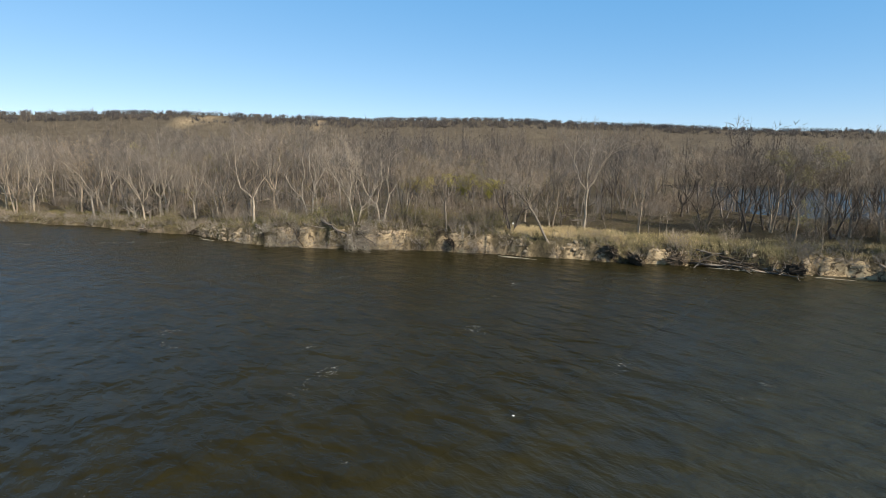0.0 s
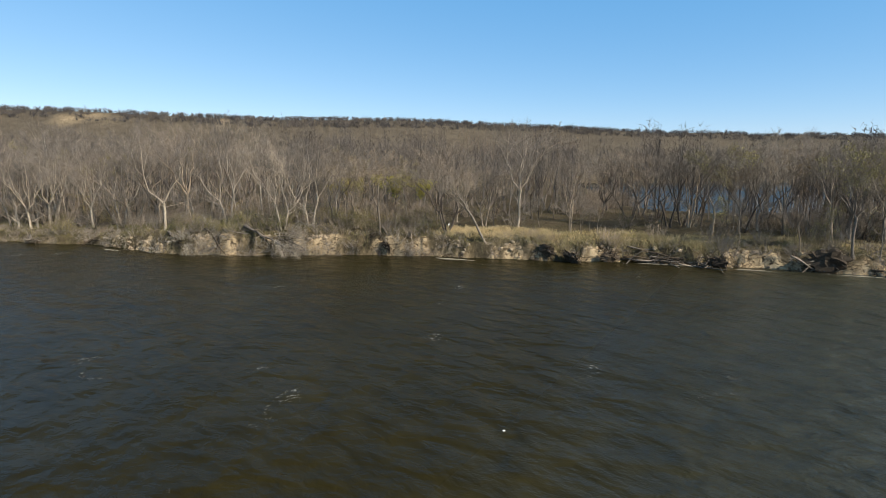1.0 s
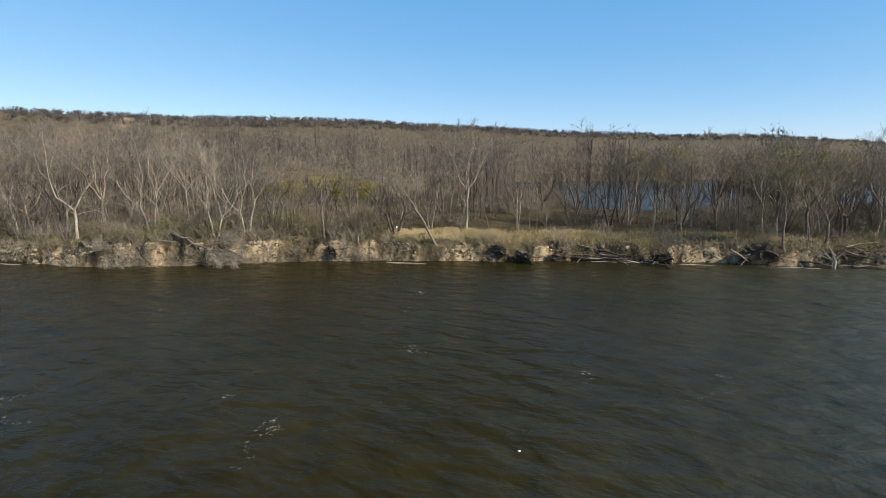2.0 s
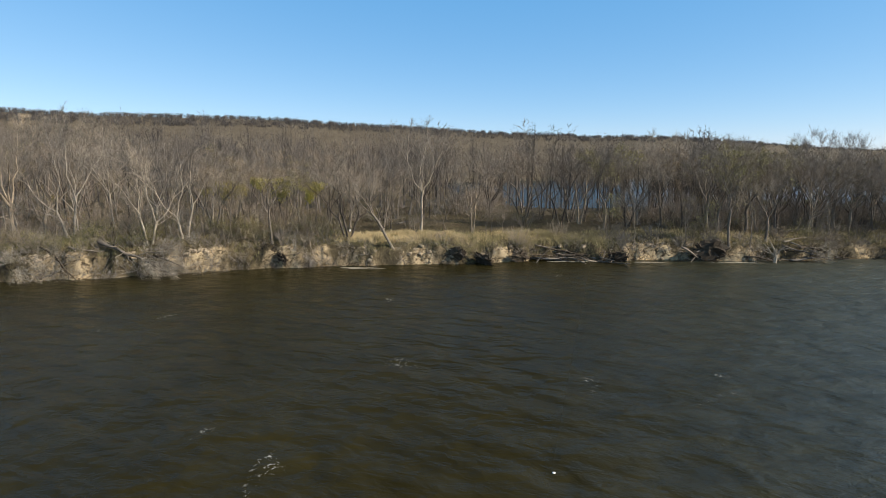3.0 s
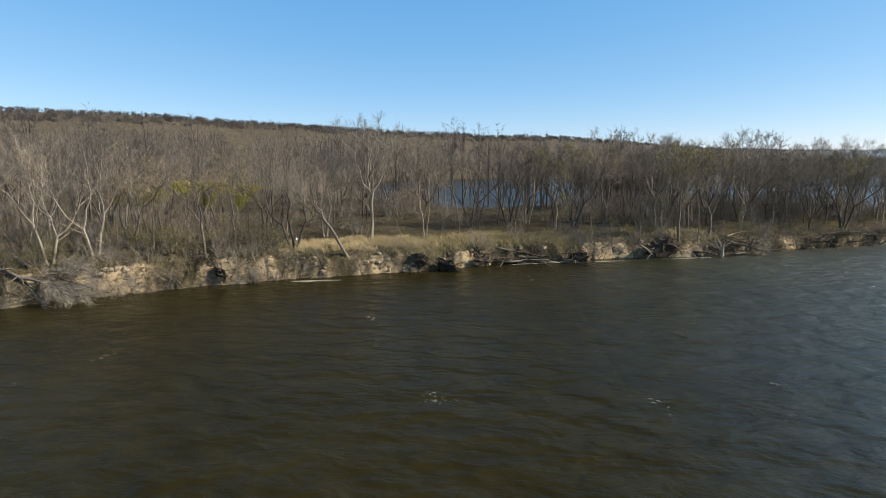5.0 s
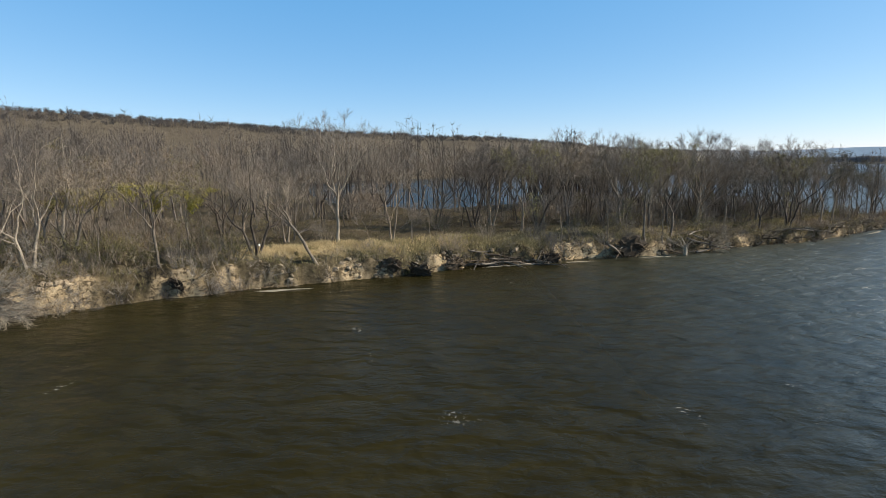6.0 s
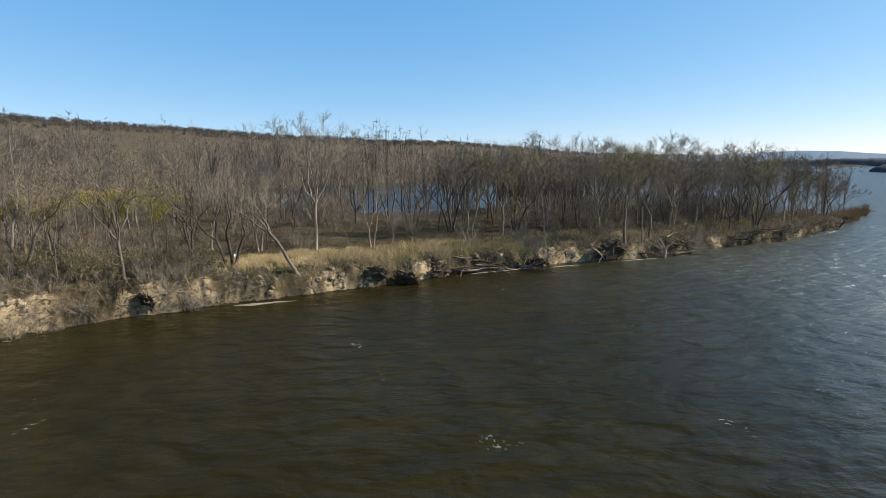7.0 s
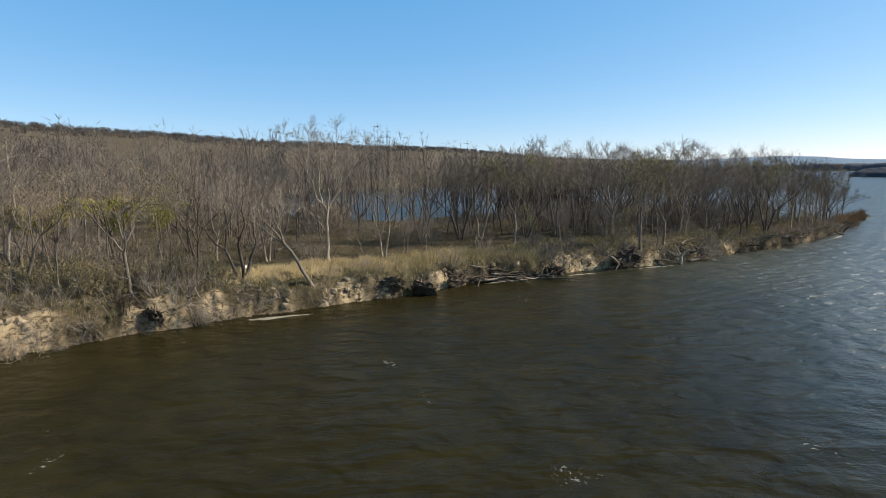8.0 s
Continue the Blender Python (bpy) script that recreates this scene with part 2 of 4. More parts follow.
RIDGE_EL = [0.4, 0.4, 0.3, 0.38, 0.5, 0.7, 0.82, 0.77, 0.65, 0.8, 1.0, 1.31, 1.78, 2.1, 2.45, 2.62, 2.55, 2.85, 3.0, 3.15, 3.3, 3.55, 3.78, 4.0, 4.27, 4.52, 4.58, 4.52, 4.7, 4.58, 4.5, 4.36, 4.1, 3.9, 3.2, 2.0]
RIDGE_R = [4300, 4300, 4300, 4300, 4300, 4300, 4300, 4300, 3000, 1500, 1100, 900, 740, 680, 620, 590, 565, 550, 530, 510, 500, 485, 475, 462, 450, 440, 435, 430, 430, 435, 440, 445, 455, 460, 500, 600]
BANK_D = [-40, -10, -3, -0.2, 0.4, 0.6, 0.85, 1.1, 1.8, 3.0, 5.0, 9000]
BANK_F = [-1.0, -0.8, -0.3, -0.12, -0.01, 0.16, 0.4, 0.57, 0.74, 0.91, 1.0, 1.0]
EYE0 = (-8.0, 18.0, 13.7)


def waves(x, y, scale, seed):
    """Smooth uneven values of about -1 to 1 from a few crossing sines."""
    rng = np.random.RandomState(seed)
    out = 0.0
    for k in range(5):
        a, f, ph = rng.uniform(0, 6.28), rng.uniform(0.6, 1.7) / scale, rng.uniform(0, 6.28)
        out = out + np.sin((x * np.cos(a) + y * np.sin(a)) * f * 6.28 + ph + 1.3 * np.sin(x * f * 2.1 + ph * 2))
    return out / 3.2


def shore(x):
    x = np.asarray(x, float)
    return 0.45 + np.interp(x, SHORE_X, SHORE_Y) + (0.35 * waves(x, 0 * x, 9, 3) + 0.22 * waves(x, 0 * x, 2.6, 4)) * (np.abs(x - 20) < 160)


def hills(x, y):
    dx, dy = x - EYE0[0], y - EYE0[1]
    az = np.degrees(np.arctan2(dy, dx))
    az = np.where(az < -90, az + 360, az)
    r = np.hypot(dx, dy)
    rr = np.interp(az, RIDGE_AZ, RIDGE_R)
    top = EYE0[2] - 3.4 + rr * np.tan(np.radians(np.interp(az, RIDGE_AZ, RIDGE_EL)))
    f = np.clip((r / rr - 0.76) / 0.24, 0, 1)
    f = f * f * (3 - 2 * f)
    fold = 1 + 0.12 * waves(x, y, 190, 8) * (1 - f) + 0.02 * waves(x, y, 150, 9)
    return np.maximum(top, 0) * f * fold, f


def land(x, y):
    """Height of the ground, and how far inland of the river's edge it lies."""
    x, y = np.asarray(x, float), np.asarray(y, float)
    d = (y - shore(x)) * 0.9
    cut = 0.45 * waves(x, y, 8, 5) + 0.28 * waves(x, y, 2.3, 6) + 0.2 * waves(x, y, 0.9, 16)
    near = np.abs(x - 20) < 170
    f = np.interp(np.where(near & (d > 0.2), np.maximum(d - 0.5 - cut * np.clip(d, 0, 1.2), 0.1), d), BANK_D, BANK_F)
    top = np.interp(x, TOP_X, TOP_Z)
    z = np.where(f < 0, 2.6 * f, top * f)
    back = np.interp(x, BACK_X, BACK_Y) + 3 * waves(x, y, 40, 7)
    b = np.maximum(back - y, 66 + 0.42 * (y - 150) - x)
    z = np.where(d > 3, np.minimum(z, -1.5 + (top + 1.5) * np.clip((b + 14) / 60, 0, 1) ** 0.6), z)
    far = (y - np.interp(x, FAR_X, FAR_Y)) / 25
    other = np.clip(-1.5 + 3 * far, -1.5, 3.5)
    z = np.where((x > 60) & (d > 3), np.maximum(z, np.where(b < -6, other, -9)), z)
    z = np.where(d < -150, np.clip(-2.6 + (-d - 150) * 0.15, -2.6, 3.0), z)
    z = z + np.where((d > 3) & (z > 0.3), 0.18 * waves(x, y, 7, 11) + 0.25 * waves(x, y, 23, 12), 0)
    z = z + np.where(near & (d > 0.3) & (d < 4), 0.16 * waves(x, y, 1.3, 13) + 0.10 * waves(x, y, 0.6, 14), 0)
    h, hf = hills(x, y)
    upland = (d > 20) | (x > 1000)
    z = np.where(upland, z + (1.6 - z) * np.clip(hf * 3, 0, 1), z)
    return z + np.where(upland, h, 0), d


def mesh_of(name, verts, faces, mats=(), smooth=False, attrs=None):
    """A mesh from an array of places and an array of corners, three or four to a face."""
    me = bpy.data.meshes.new(name)
    verts, faces = np.asarray(verts, np.float32), np.asarray(faces, np.int32)
    k = faces.shape[1]
    me.vertices.add(len(verts))
    me.vertices.foreach_set("co", verts.ravel())
    me.loops.add(faces.size)
    me.loops.foreach_set("vertex_index", faces.ravel())
    me.polygons.add(len(faces))
    me.polygons.foreach_set("loop_start", np.arange(0, faces.size, k, dtype=np.int32))
    me.polygons.foreach_set("use_smooth", np.full(len(faces), smooth))
    for key, values in (attrs or {}).items():
        me.attributes.new(key, "FLOAT", "POINT").data.foreach_set("value", np.asarray(values, np.float32))
    me.update(calc_edges=True)
    for mat in mats:
        me.materials.append(mat)
    return me


def spaced(*runs):
    """Values from runs of (start, end, step)."""
    return np.unique(np.concatenate([np.arange(a, b, s) for a, b, s in runs]))


gx = spaced((-4900, -1600, 220), (-1600, -500, 36), (-500, -300, 14), (-300, -110, 10), (-110, -50, 0.8), (-50, 70, 0.42), (70, 130, 0.6), (130, 180, 1.2), (180, 500, 10), (500, 700, 20), (700, 1500, 40), (1500, 4950, 150))
gd = spaced((-1500, -200, 130), (-200, -20, 20), (-20, -2, 2), (-2, -0.4, 0.4), (-0.4, 4.6, 0.2), (4.6, 16, 1.2), (16, 60, 3), (60, 290, 15), (290, 560, 6), (560, 1700, 40), (1700, 4700, 120))
GXX, GDD = np.meshgrid(gx, gd)
GY = shore(GXX) + GDD / 0.9
GZ, _ = land(GXX, GY)
rim = np.clip((GDD - 1.6) / 1.2, 0, 1) * np.clip((16 + 5 * waves(GXX, GY, 22, 21) - GDD) / 8, 0, 1)
clear = np.exp(-((GXX - 17.5) / 9) ** 4 - ((GDD - 5.2) / 3.0) ** 4)
SLUMPS = ((-35.5, 3.5), (-24, 4), (-9, 4.5), (2.5, 4), (8, 2.5), (19, 3.5), (30, 3), (49, 4), (58, 4), (76, 2.5), (101, 3))
slump = sum(np.exp(-((GXX + 0.8 * waves(GXX, GY, 4, 24) - c) / w) ** 4) for c, w in SLUMPS)
face = np.clip((GDD + 0.6) / 0.5, 0, 1) * np.clip((1.0 + 0.85 * slump + 0.8 * waves(GXX, GY, 4, 22) - GDD) / 0.4, 0, 1)
face = face * np.clip(0.26 + 0.7 * slump + 0.7 * waves(GXX, GY, 2.2, 25) + 0.5 * waves(GXX, GY, 0.9, 26), 0, 1)
HZ, HF = hills(GXX, GY)
AZ = np.degrees(np.arctan2(GY - EYE0[1], GXX - EYE0[0]))
RAD = np.hypot(GXX - EYE0[0], GY - EYE0[1])
bare = np.zeros_like(AZ)
SAND_PATCHES = ((111.8, 421, 1.1, 8), (115.0, 416, 1.0, 5), (101.6, 414, 0.8, 5))
for a, r, wa, wr in SAND_PATCHES:
    bare = np.maximum(bare, np.clip(1.3 + 0.5 * waves(GXX, GY, 14, 27) - (((AZ - a) / wa) ** 2 + ((RAD - r) / wr) ** 2), 0, 1))
rows, cols = GXX.shape
idx = np.arange(rows * cols).reshape(rows, cols)
quads = np.stack([idx[:-1, :-1], idx[:-1, 1:], idx[1:, 1:], idx[1:, :-1]], -1).reshape(-1, 4)
verts = np.stack([GXX, GY, GZ], -1).reshape(-1, 3)
# the blue haze colour grows with distance, from 1150 m on
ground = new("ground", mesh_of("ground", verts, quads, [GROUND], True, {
    "grass": np.maximum(rim * np.interp(GXX, [-2, 12, 60, 75], [0.3, 0.85, 0.85, 0.55]), clear).ravel(), "sand": np.maximum(face, bare).ravel(), "haze_tint": np.clip((RAD - 1150) / 2600, 0, 1).ravel(), "far": np.clip(np.maximum(HF * 4, (RAD - 400) / 200), 0, 1).ravel()}))
tagged(ground, "wooded river island with a sandy cut bank and leaf litter", "ground", kind="structure")

wv = [(x, y, 0.0) for y in (-4900, -300, 0, 60, 200, 500, 4900) for x in (-4900, -200, 0, 200, 600, 4900)]
wf = [(r * 6 + c, r * 6 + c + 1, r * 6 + c + 7, r * 6 + c + 6) for r in range(6) for c in range(5)]
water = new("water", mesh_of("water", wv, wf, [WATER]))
tagged(water, "wide silty brown river rippled by wind", "water", kind="structure")


# ---- trees ----
def frames_of(d):
    ref = np.where(np.abs(d[:, 2:3]) < 0.9, np.array([[0, 0, 1.0]]), np.array([[1.0, 0, 0]]))
    u = np.cross(d, ref)
    u /= np.linalg.norm(u, axis=1, keepdims=True) + 1e-9
    return u, np.cross(d, u)


def tubes(segs, sides):
    """Tapered tubes, one for each row of start, end and the two radii."""
    s = np.asarray(segs, float)
    p0, p1, r0, r1 = s[:, 0:3], s[:, 3:6], s[:, 6], s[:, 7]
    d = p1 - p0
    d /= np.linalg.norm(d, axis=1, keepdims=True) + 1e-9
    u, v = frames_of(d)
    a = np.arange(sides) * 2 * np.pi / sides
    ring = np.cos(a)[None, :, None] * u[:, None, :] + np.sin(a)[None, :, None] * v[:, None, :]
    lo = p0[:, None, :] + ring * r0[:, None, None]
    hi = p1[:, None, :] + ring * r1[:, None, None]
    V = np.concatenate([lo, hi], 1).reshape(-1, 3)
    k = np.arange(sides)
    kn = (k + 1) % sides
    t = np.concatenate([np.stack([k, kn, kn + sides], 1), np.stack([k, kn + sides, k + sides], 1)])
    F = (t[None] + (np.arange(len(s)) * 2 * sides)[:, None, None]).reshape(-1, 3)
    return V, F


def spikes(segs):
    """Three-sided pointed twigs, one for each row of foot, tip and radius."""
    s = np.asarray(segs, float)
    p0, p1, r0 = s[:, 0:3], s[:, 3:6], s[:, 6]
    d = p1 - p0
    d /= np.linalg.norm(d, axis=1, keepdims=True) + 1e-9
    u, v = frames_of(d)
    a = np.arange(3) * 2 * np.pi / 3
    ring = p0[:, None, :] + (np.cos(a)[None, :, None] * u[:, None, :] + np.sin(a)[None, :, None] * v[:, None, :]) * r0[:, None, None]
    V = np.concatenate([ring, p1[:, None, :]], 1).reshape(-1, 3)
    t = np.array([[0, 1, 3], [1, 2, 3], [2, 0, 3]])
    F = (t[None] + (np.arange(len(s)) * 4)[:, None, None]).reshape(-1, 3)
    return V, F


def leaves(places, size, rng):
    """Small folded leaf clusters of two faces each."""
    P = np.asarray(places, float)
    n = len(P)
    a, b = rng.normal(size=(n, 3)), rng.normal(size=(n, 3))
    a /= np.linalg.norm(a, axis=1, keepdims=True)
    b /= np.linalg.norm(b, axis=1, keepdims=True)
    s = size * rng.uniform(0.5, 1.3, (n, 1))
    V = np.stack([P - a * s, P + b * s * 0.6, P + a * s, P - b * s * 0.6 + np.cross(a, b) * s * 0.4], 1).reshape(-1, 3)
    t = np.array([[0, 1, 2], [0, 2, 3]])
    F = (t[None] + (np.arange(n) * 4)[:, None, None]).reshape(-1, 3)
    return V, F


def joined(*pieces):
    V, F, base = [], [], 0
    for v, f in pieces:
        V.append(v)
        F.append(f + base)
        base += len(v)
    return np.concatenate(V), np.concatenate(F)


def unit(v):
    return v / (np.linalg.norm(v) + 1e-9)


def run_of(p0, p1, d0, steps, rng, wander):
    """Points along a limb that leaves p0 in direction d0, swings over to p1 and wavers on the way."""
    t = np.linspace(0, 1, steps + 1)[:, None]
    far = np.linalg.norm(p1 - p0)
    c = p0 + d0 * far * 0.5
    pts = (1 - t) ** 2 * p0 + 2 * t * (1 - t) * c + t * t * p1
    walk_off = np.cumsum(rng.normal(size=(steps + 1, 3)), 0) * wander * far / steps ** 0.5 * 0.5
    walk_off -= walk_off[0]
    return pts + (walk_off - t * walk_off[-1]) * np.array([1, 1, 0.5])


def grown(rng, height, stems=1, lean=0.06, fork=0.4, spread=0.8, girth=0.18, limbs=7, rich=1.0, heading=None, coarse=False, vase=0, bole=None):
    """Skeleton of a bare tree, as rows of segments for trunk and limbs, branches, sprays and twigs."""
    wood, branch, spray, twig = [], [], [], []
    reach = height * 0.38 * spread
    thick = 0.0125 if coarse else 0.0068
    up = np.array([0, 0, 1.0])

    def off(d, lo, hi, rise):
        """A direction that leaves d sideways by an angle and turns upwards a little."""
        ax = unit(np.cross(d, rng.normal(size=3)))
        a = rng.uniform(lo, hi)
        return unit(d * math.cos(a) + ax * math.sin(a) + up * rise)

    def shoots(p, d, length, r):
        """A branch with its sprays and their twigs."""
        steps = 2 if coarse else 3
        pts, dirs, q, e = [p], [d], p, d
        for i in range(steps):
            e = unit(e + rng.normal(size=3) * 0.16 + up * 0.10)
            q = q + e * length / steps
            pts.append(q)
            dirs.append(e)
        rad = np.linspace(r, max(r * 0.3, 0.008), steps + 1)
        branch.extend((*pts[i], *pts[i + 1], rad[i], rad[i + 1]) for i in range(steps))
        n = max(2, int(round(length * (1.7 if coarse else 2.8) + rng.uniform(0, 1))))
        for k in range(n + 1):
            f = min(0.999, 0.15 + 0.85 * (k + rng.uniform(0, 0.9)) / n)
            i = min(steps - 1, int(f * steps))
            q = pts[i] + (pts[i + 1] - pts[i]) * (f * steps - i)
            sd = off(dirs[i], 0.25, 0.95, 0.22)
            end = q + sd * rng.uniform(0.5, 1.15)
            spray.append((*q, *end, 0.013 if coarse else 0.0088))
            for j in range(int(rng.poisson((4.5 if coarse else 10.0) * rich))):
                g = q + (end - q) * rng.uniform(0.1, 1.0)
                td = unit(sd + rng.normal(size=3) * 0.5 + up * 0.15)
                twig.append((*g, *(g + td * rng.uniform(0.22, 0.62)), thick))

    def bough(p0, tip, d0, r0, depth, bare=0.25, wander=0.13):
        """A limb to its tip, with forks of its own and side branches beyond its bare foot."""
        far = np.linalg.norm(tip - p0)
        steps = 5 if coarse else 9
        pts = run_of(p0, tip, d0, steps, rng, wander)
        rad = r0 + (0.012 - r0) * (np.arange(steps + 1) / steps) ** 0.7
        wood.extend((*pts[i], *pts[i + 1], rad[i], rad[i + 1]) for i in range(steps))

        def on(f):
            i = min(steps - 1, int(f * steps))
            return pts[i] + (pts[i + 1] - pts[i]) * (f * steps - i), unit(pts[i + 1] - pts[i]), rad[i]

        if depth == 0 and far > height * 0.25:
            for k in range(1 if coarse else 2):
                q, e, r = on(rng.uniform(max(bare, 0.22), 0.68))
                a = rng.uniform(0, 6.28)
                t2 = tip + np.array([math.cos(a), math.sin(a), 0]) * reach * rng.uniform(0.35, 0.7) - up * rng.uniform(0.2, 1.6)
                bough(q, t2, off(e, 0.25, 0.6, 0.1), r * 0.68, 1, 0.12)
        n = max(2, int(round((far * (1 - bare) * (0.75 if coarse else 1.2)))))
        for k in range(n + (2 if coarse else 4)):
            f = min(0.995, bare + (1 - bare) * ((k + rng.uniform(0, 0.9)) / n) ** 0.8)
            q, e, r = on(f)
            shoots(q, off(e, 0.4, 1.0, 0.18), min(3.0, (0.9 + 0.24 * far * (1 - f)) * rng.uniform(0.75, 1.25)), min(0.035, max(0.012, r * 0.36)))

    def crest(base, axis, w, a):
        """A place on the rounded top of the crown."""
        top = height * (0.955 - 0.3 * w * w) * rng.uniform(0.93, 1.0)
        return base + axis * (top / max(axis[2], 0.5)) + np.array([math.cos(a), math.sin(a), 0]) * reach * w

    for s in range(stems):
        a = rng.uniform(0, 6.28)
        tilt = lean * rng.uniform(0.5, 1.4) + (0.14 if stems > 1 else 0)
        if stems > 1:
            a = s * 6.28 / stems + rng.uniform(-0.5, 0.5)
        if heading is not None:
            a, tilt = heading, lean
        axis = unit(np.array([math.cos(a) * tilt, math.sin(a) * tilt, 1.0]))
        base = np.array([math.cos(a) * 0.3, math.sin(a) * 0.3, -0.3]) if stems > 1 else np.array([0, 0, -0.3])
        g = girth * (0.8 if stems > 1 else 1)
        steps = 6 if coarse else 9
        if vase:
            # a short trunk that parts into rising limbs
            pts = run_of(base, base + axis * height * (bole or rng.uniform(0.2, 0.36)), unit(axis + rng.normal(size=3) * 0.08), 5, rng, 0.06)
            rad = np.linspace(g, g * 0.8, 6)
            rad[0] *= 1.35
            wood.extend((*pts[i], *pts[i + 1], rad[i], rad[i + 1]) for i in range(5))
            n = max(2, vase + rng.randint(-1, 2))
            for k in range(n):
                turn = a + k * 6.28 / n + rng.uniform(-0.5, 0.5)
                w = rng.uniform(0.35, 1.05)
                tip = crest(base, axis, w, turn)
                d0 = unit(axis + np.array([math.cos(turn), math.sin(turn), 0]) * rng.uniform(0.3, 0.85))
                bough(pts[5] - axis * rng.uniform(0, 0.5), tip, d0, g * rng.uniform(0.5, 0.72), 0, rng.uniform(0.16, 0.3))
            for k in range(2):
                i = rng.randint(2, 5)
                turn = rng.uniform(0, 6.28)
                out = np.array([math.cos(turn), math.sin(turn), rng.uniform(0.2, 0.7)])
                bough(pts[i], pts[i] + out * rng.uniform(1.8, 3.6), unit(out), g * 0.28, 1, 0.3)
        else:
            # one leader to the top, limbs leaving it all the way up
            tip = crest(base, axis, 0.15, rng.uniform(0, 6.28))
            pts = run_of(base, tip, unit(axis + rng.normal(size=3) * 0.06), steps, rng, 0.07)
            rad = g + (0.035 - g) * (np.arange(steps + 1) / steps) ** 0.85
            rad[0] *= 1.35
            wood.extend((*pts[i], *pts[i + 1], rad[i], rad[i + 1]) for i in range(steps))
            for k in range(limbs):
                f = fork + (0.97 - fork) * (k + rng.uniform(0, 0.8)) / limbs
                i = min(steps - 1, int(f * steps))
                q = pts[i] + (pts[i + 1] - pts[i]) * (f * steps - i)
                turn = k * 2.4 + rng.uniform(-0.5, 0.5)
                left = height * (1 - f)
                out = np.array([math.cos(turn), math.sin(turn), 0])
                end = q + out * min(reach, 0.6 + left * 0.55) * rng.uniform(0.6, 1.1) + axis * left * rng.uniform(0.55, 0.9)
                bough(q, end, unit(axis + out * rng.uniform(0.6, 1.1)), max(0.03, rad[i] * rng.uniform(0.42, 0.62)), 0 if f < 0.6 else 1, 0.2)
    return wood, branch, spray, twig


def part(name, mesh, parent, label=""):
    ob = new(name, mesh)
    ob.parent = parent
    if label:
        tagged(ob, label)
    return ob


def tree_meshes(seed, bark, twigs, leaf=None, leaf_count=0, leaf_size=0.14, low=False, **shape):
    rng = np.random.RandomState(seed)
    wood, branch, spray, twig = grown(rng, **shape)
    coarse = shape.get("coarse", False)
    trunk = mesh_of("trunk", *tubes(wood, 4 if coarse else 6), [bark], True)
    fine = [tubes(branch, 3), spikes(spray)] + ([spikes(twig)] if twig else [])
    crown = mesh_of("crown", *joined(*fine), [twigs], False)
    foliage = None
    if leaf:
        t = np.asarray(twig if twig else spray)
        if low:
            t = t[t[:, 2] < np.median(t[:, 2])]
        pick = t[rng.randint(0, len(t), leaf_count)]
        at = pick[:, 0:3] + (pick[:, 3:6] - pick[:, 0:3]) * rng.uniform(0.2, 1.1, (leaf_count, 1)) + rng.normal(size=(leaf_count, 3)) * 0.15
        foliage = mesh_of("foliage", *leaves(at, leaf_size, rng), [leaf], False)
    return trunk, crown, foliage


def plant(meshes, name, x, y, scale, turn, label, category, group="", lean=(0, 0), sink=0.0):
    z, _ = land(x, y)
    top = new(name)
    top.empty_display_size = 0.5
    top.matrix_basis = pose(x, y, float(z) - sink, lean[0], lean[1], turn) @ Matrix.Scale(scale, 4)
    tagged(top, label, category, group)
    part("trunk", meshes[0], top)
    part("crown", meshes[1], top)
    if meshes[2]:
        part("foliage", meshes[2], top)
    return top


def family(seed, count, coarse=False):
    """Meshes for the five kinds of tree; coarse ones stand deep in the wood."""
    c = {"coarse": coarse}
    n = count
    stem = 0.6 if coarse else 1.0
    # deep in the wood the bark is painted darker, in place of shade
    plain = BARK_DARK if coarse else BARK_GREY
    return {
        "pale": [tree_meshes(seed + i, BARK_PALE, TWIG_GREY, height=15.5, stems=(1, 2, 1, 1)[i], vase=(3, 2, 4, 0)[i], fork=0.34, spread=0.85, girth=0.2 * stem, limbs=8, rich=0.85, **c) for i in range(n)],
        "maple": [tree_meshes(seed + 20 + i, plain, TWIG_GREY, height=15, stems=1 + i % 2, vase=(4, 3, 3, 2)[i], lean=0.12, spread=1.05, girth=0.23 * stem, rich=0.9, **c) for i in range(n)],
        "dark": [tree_meshes(seed + 40 + i, BARK_DARK, TWIG, height=14.5, stems=(1, 3, 2, 2)[i], vase=(4, 2, 3, 2)[i], lean=0.18, spread=0.95, girth=0.2 * stem, rich=(0.9, 0.7)[i % 2], **c) for i in range(n)],
        "leafy": [tree_meshes(seed + 60 + i, plain, TWIG, (LEAF_GREEN, LEAF_OLIVE, LEAF_DRY)[i % 3], (1900, 1500, 900)[i % 3], 0.1, i % 3 == 0, height=13.5, vase=3, spread=1.0, girth=0.19 * stem, rich=0.6, **c) for i in range(3)],
        "slim": [tree_meshes(seed + 80 + i, plain, TWIG_GREY, height=9, fork=0.3, spread=0.6, girth=0.085, limbs=6, rich=0.45, lean=0.12, **c) for i in range(3)],
    }


FINE = family(100, 4)
DEEP = family(700, 3, True)
WORDS = {"pale": "pale-barked bare cottonwood with upswept limbs", "maple": "grey-brown bare maple with spreading limbs",
         "dark": "dark-stemmed bare tree leaning over the forest floor", "slim": "slender bare sapling with fine twigs"}
LEAF_WORDS = ("small tree with yellow-green leaves low in its crown", "small tree with sparse olive leaves", "tree with dry tan leaves clinging to its crown")


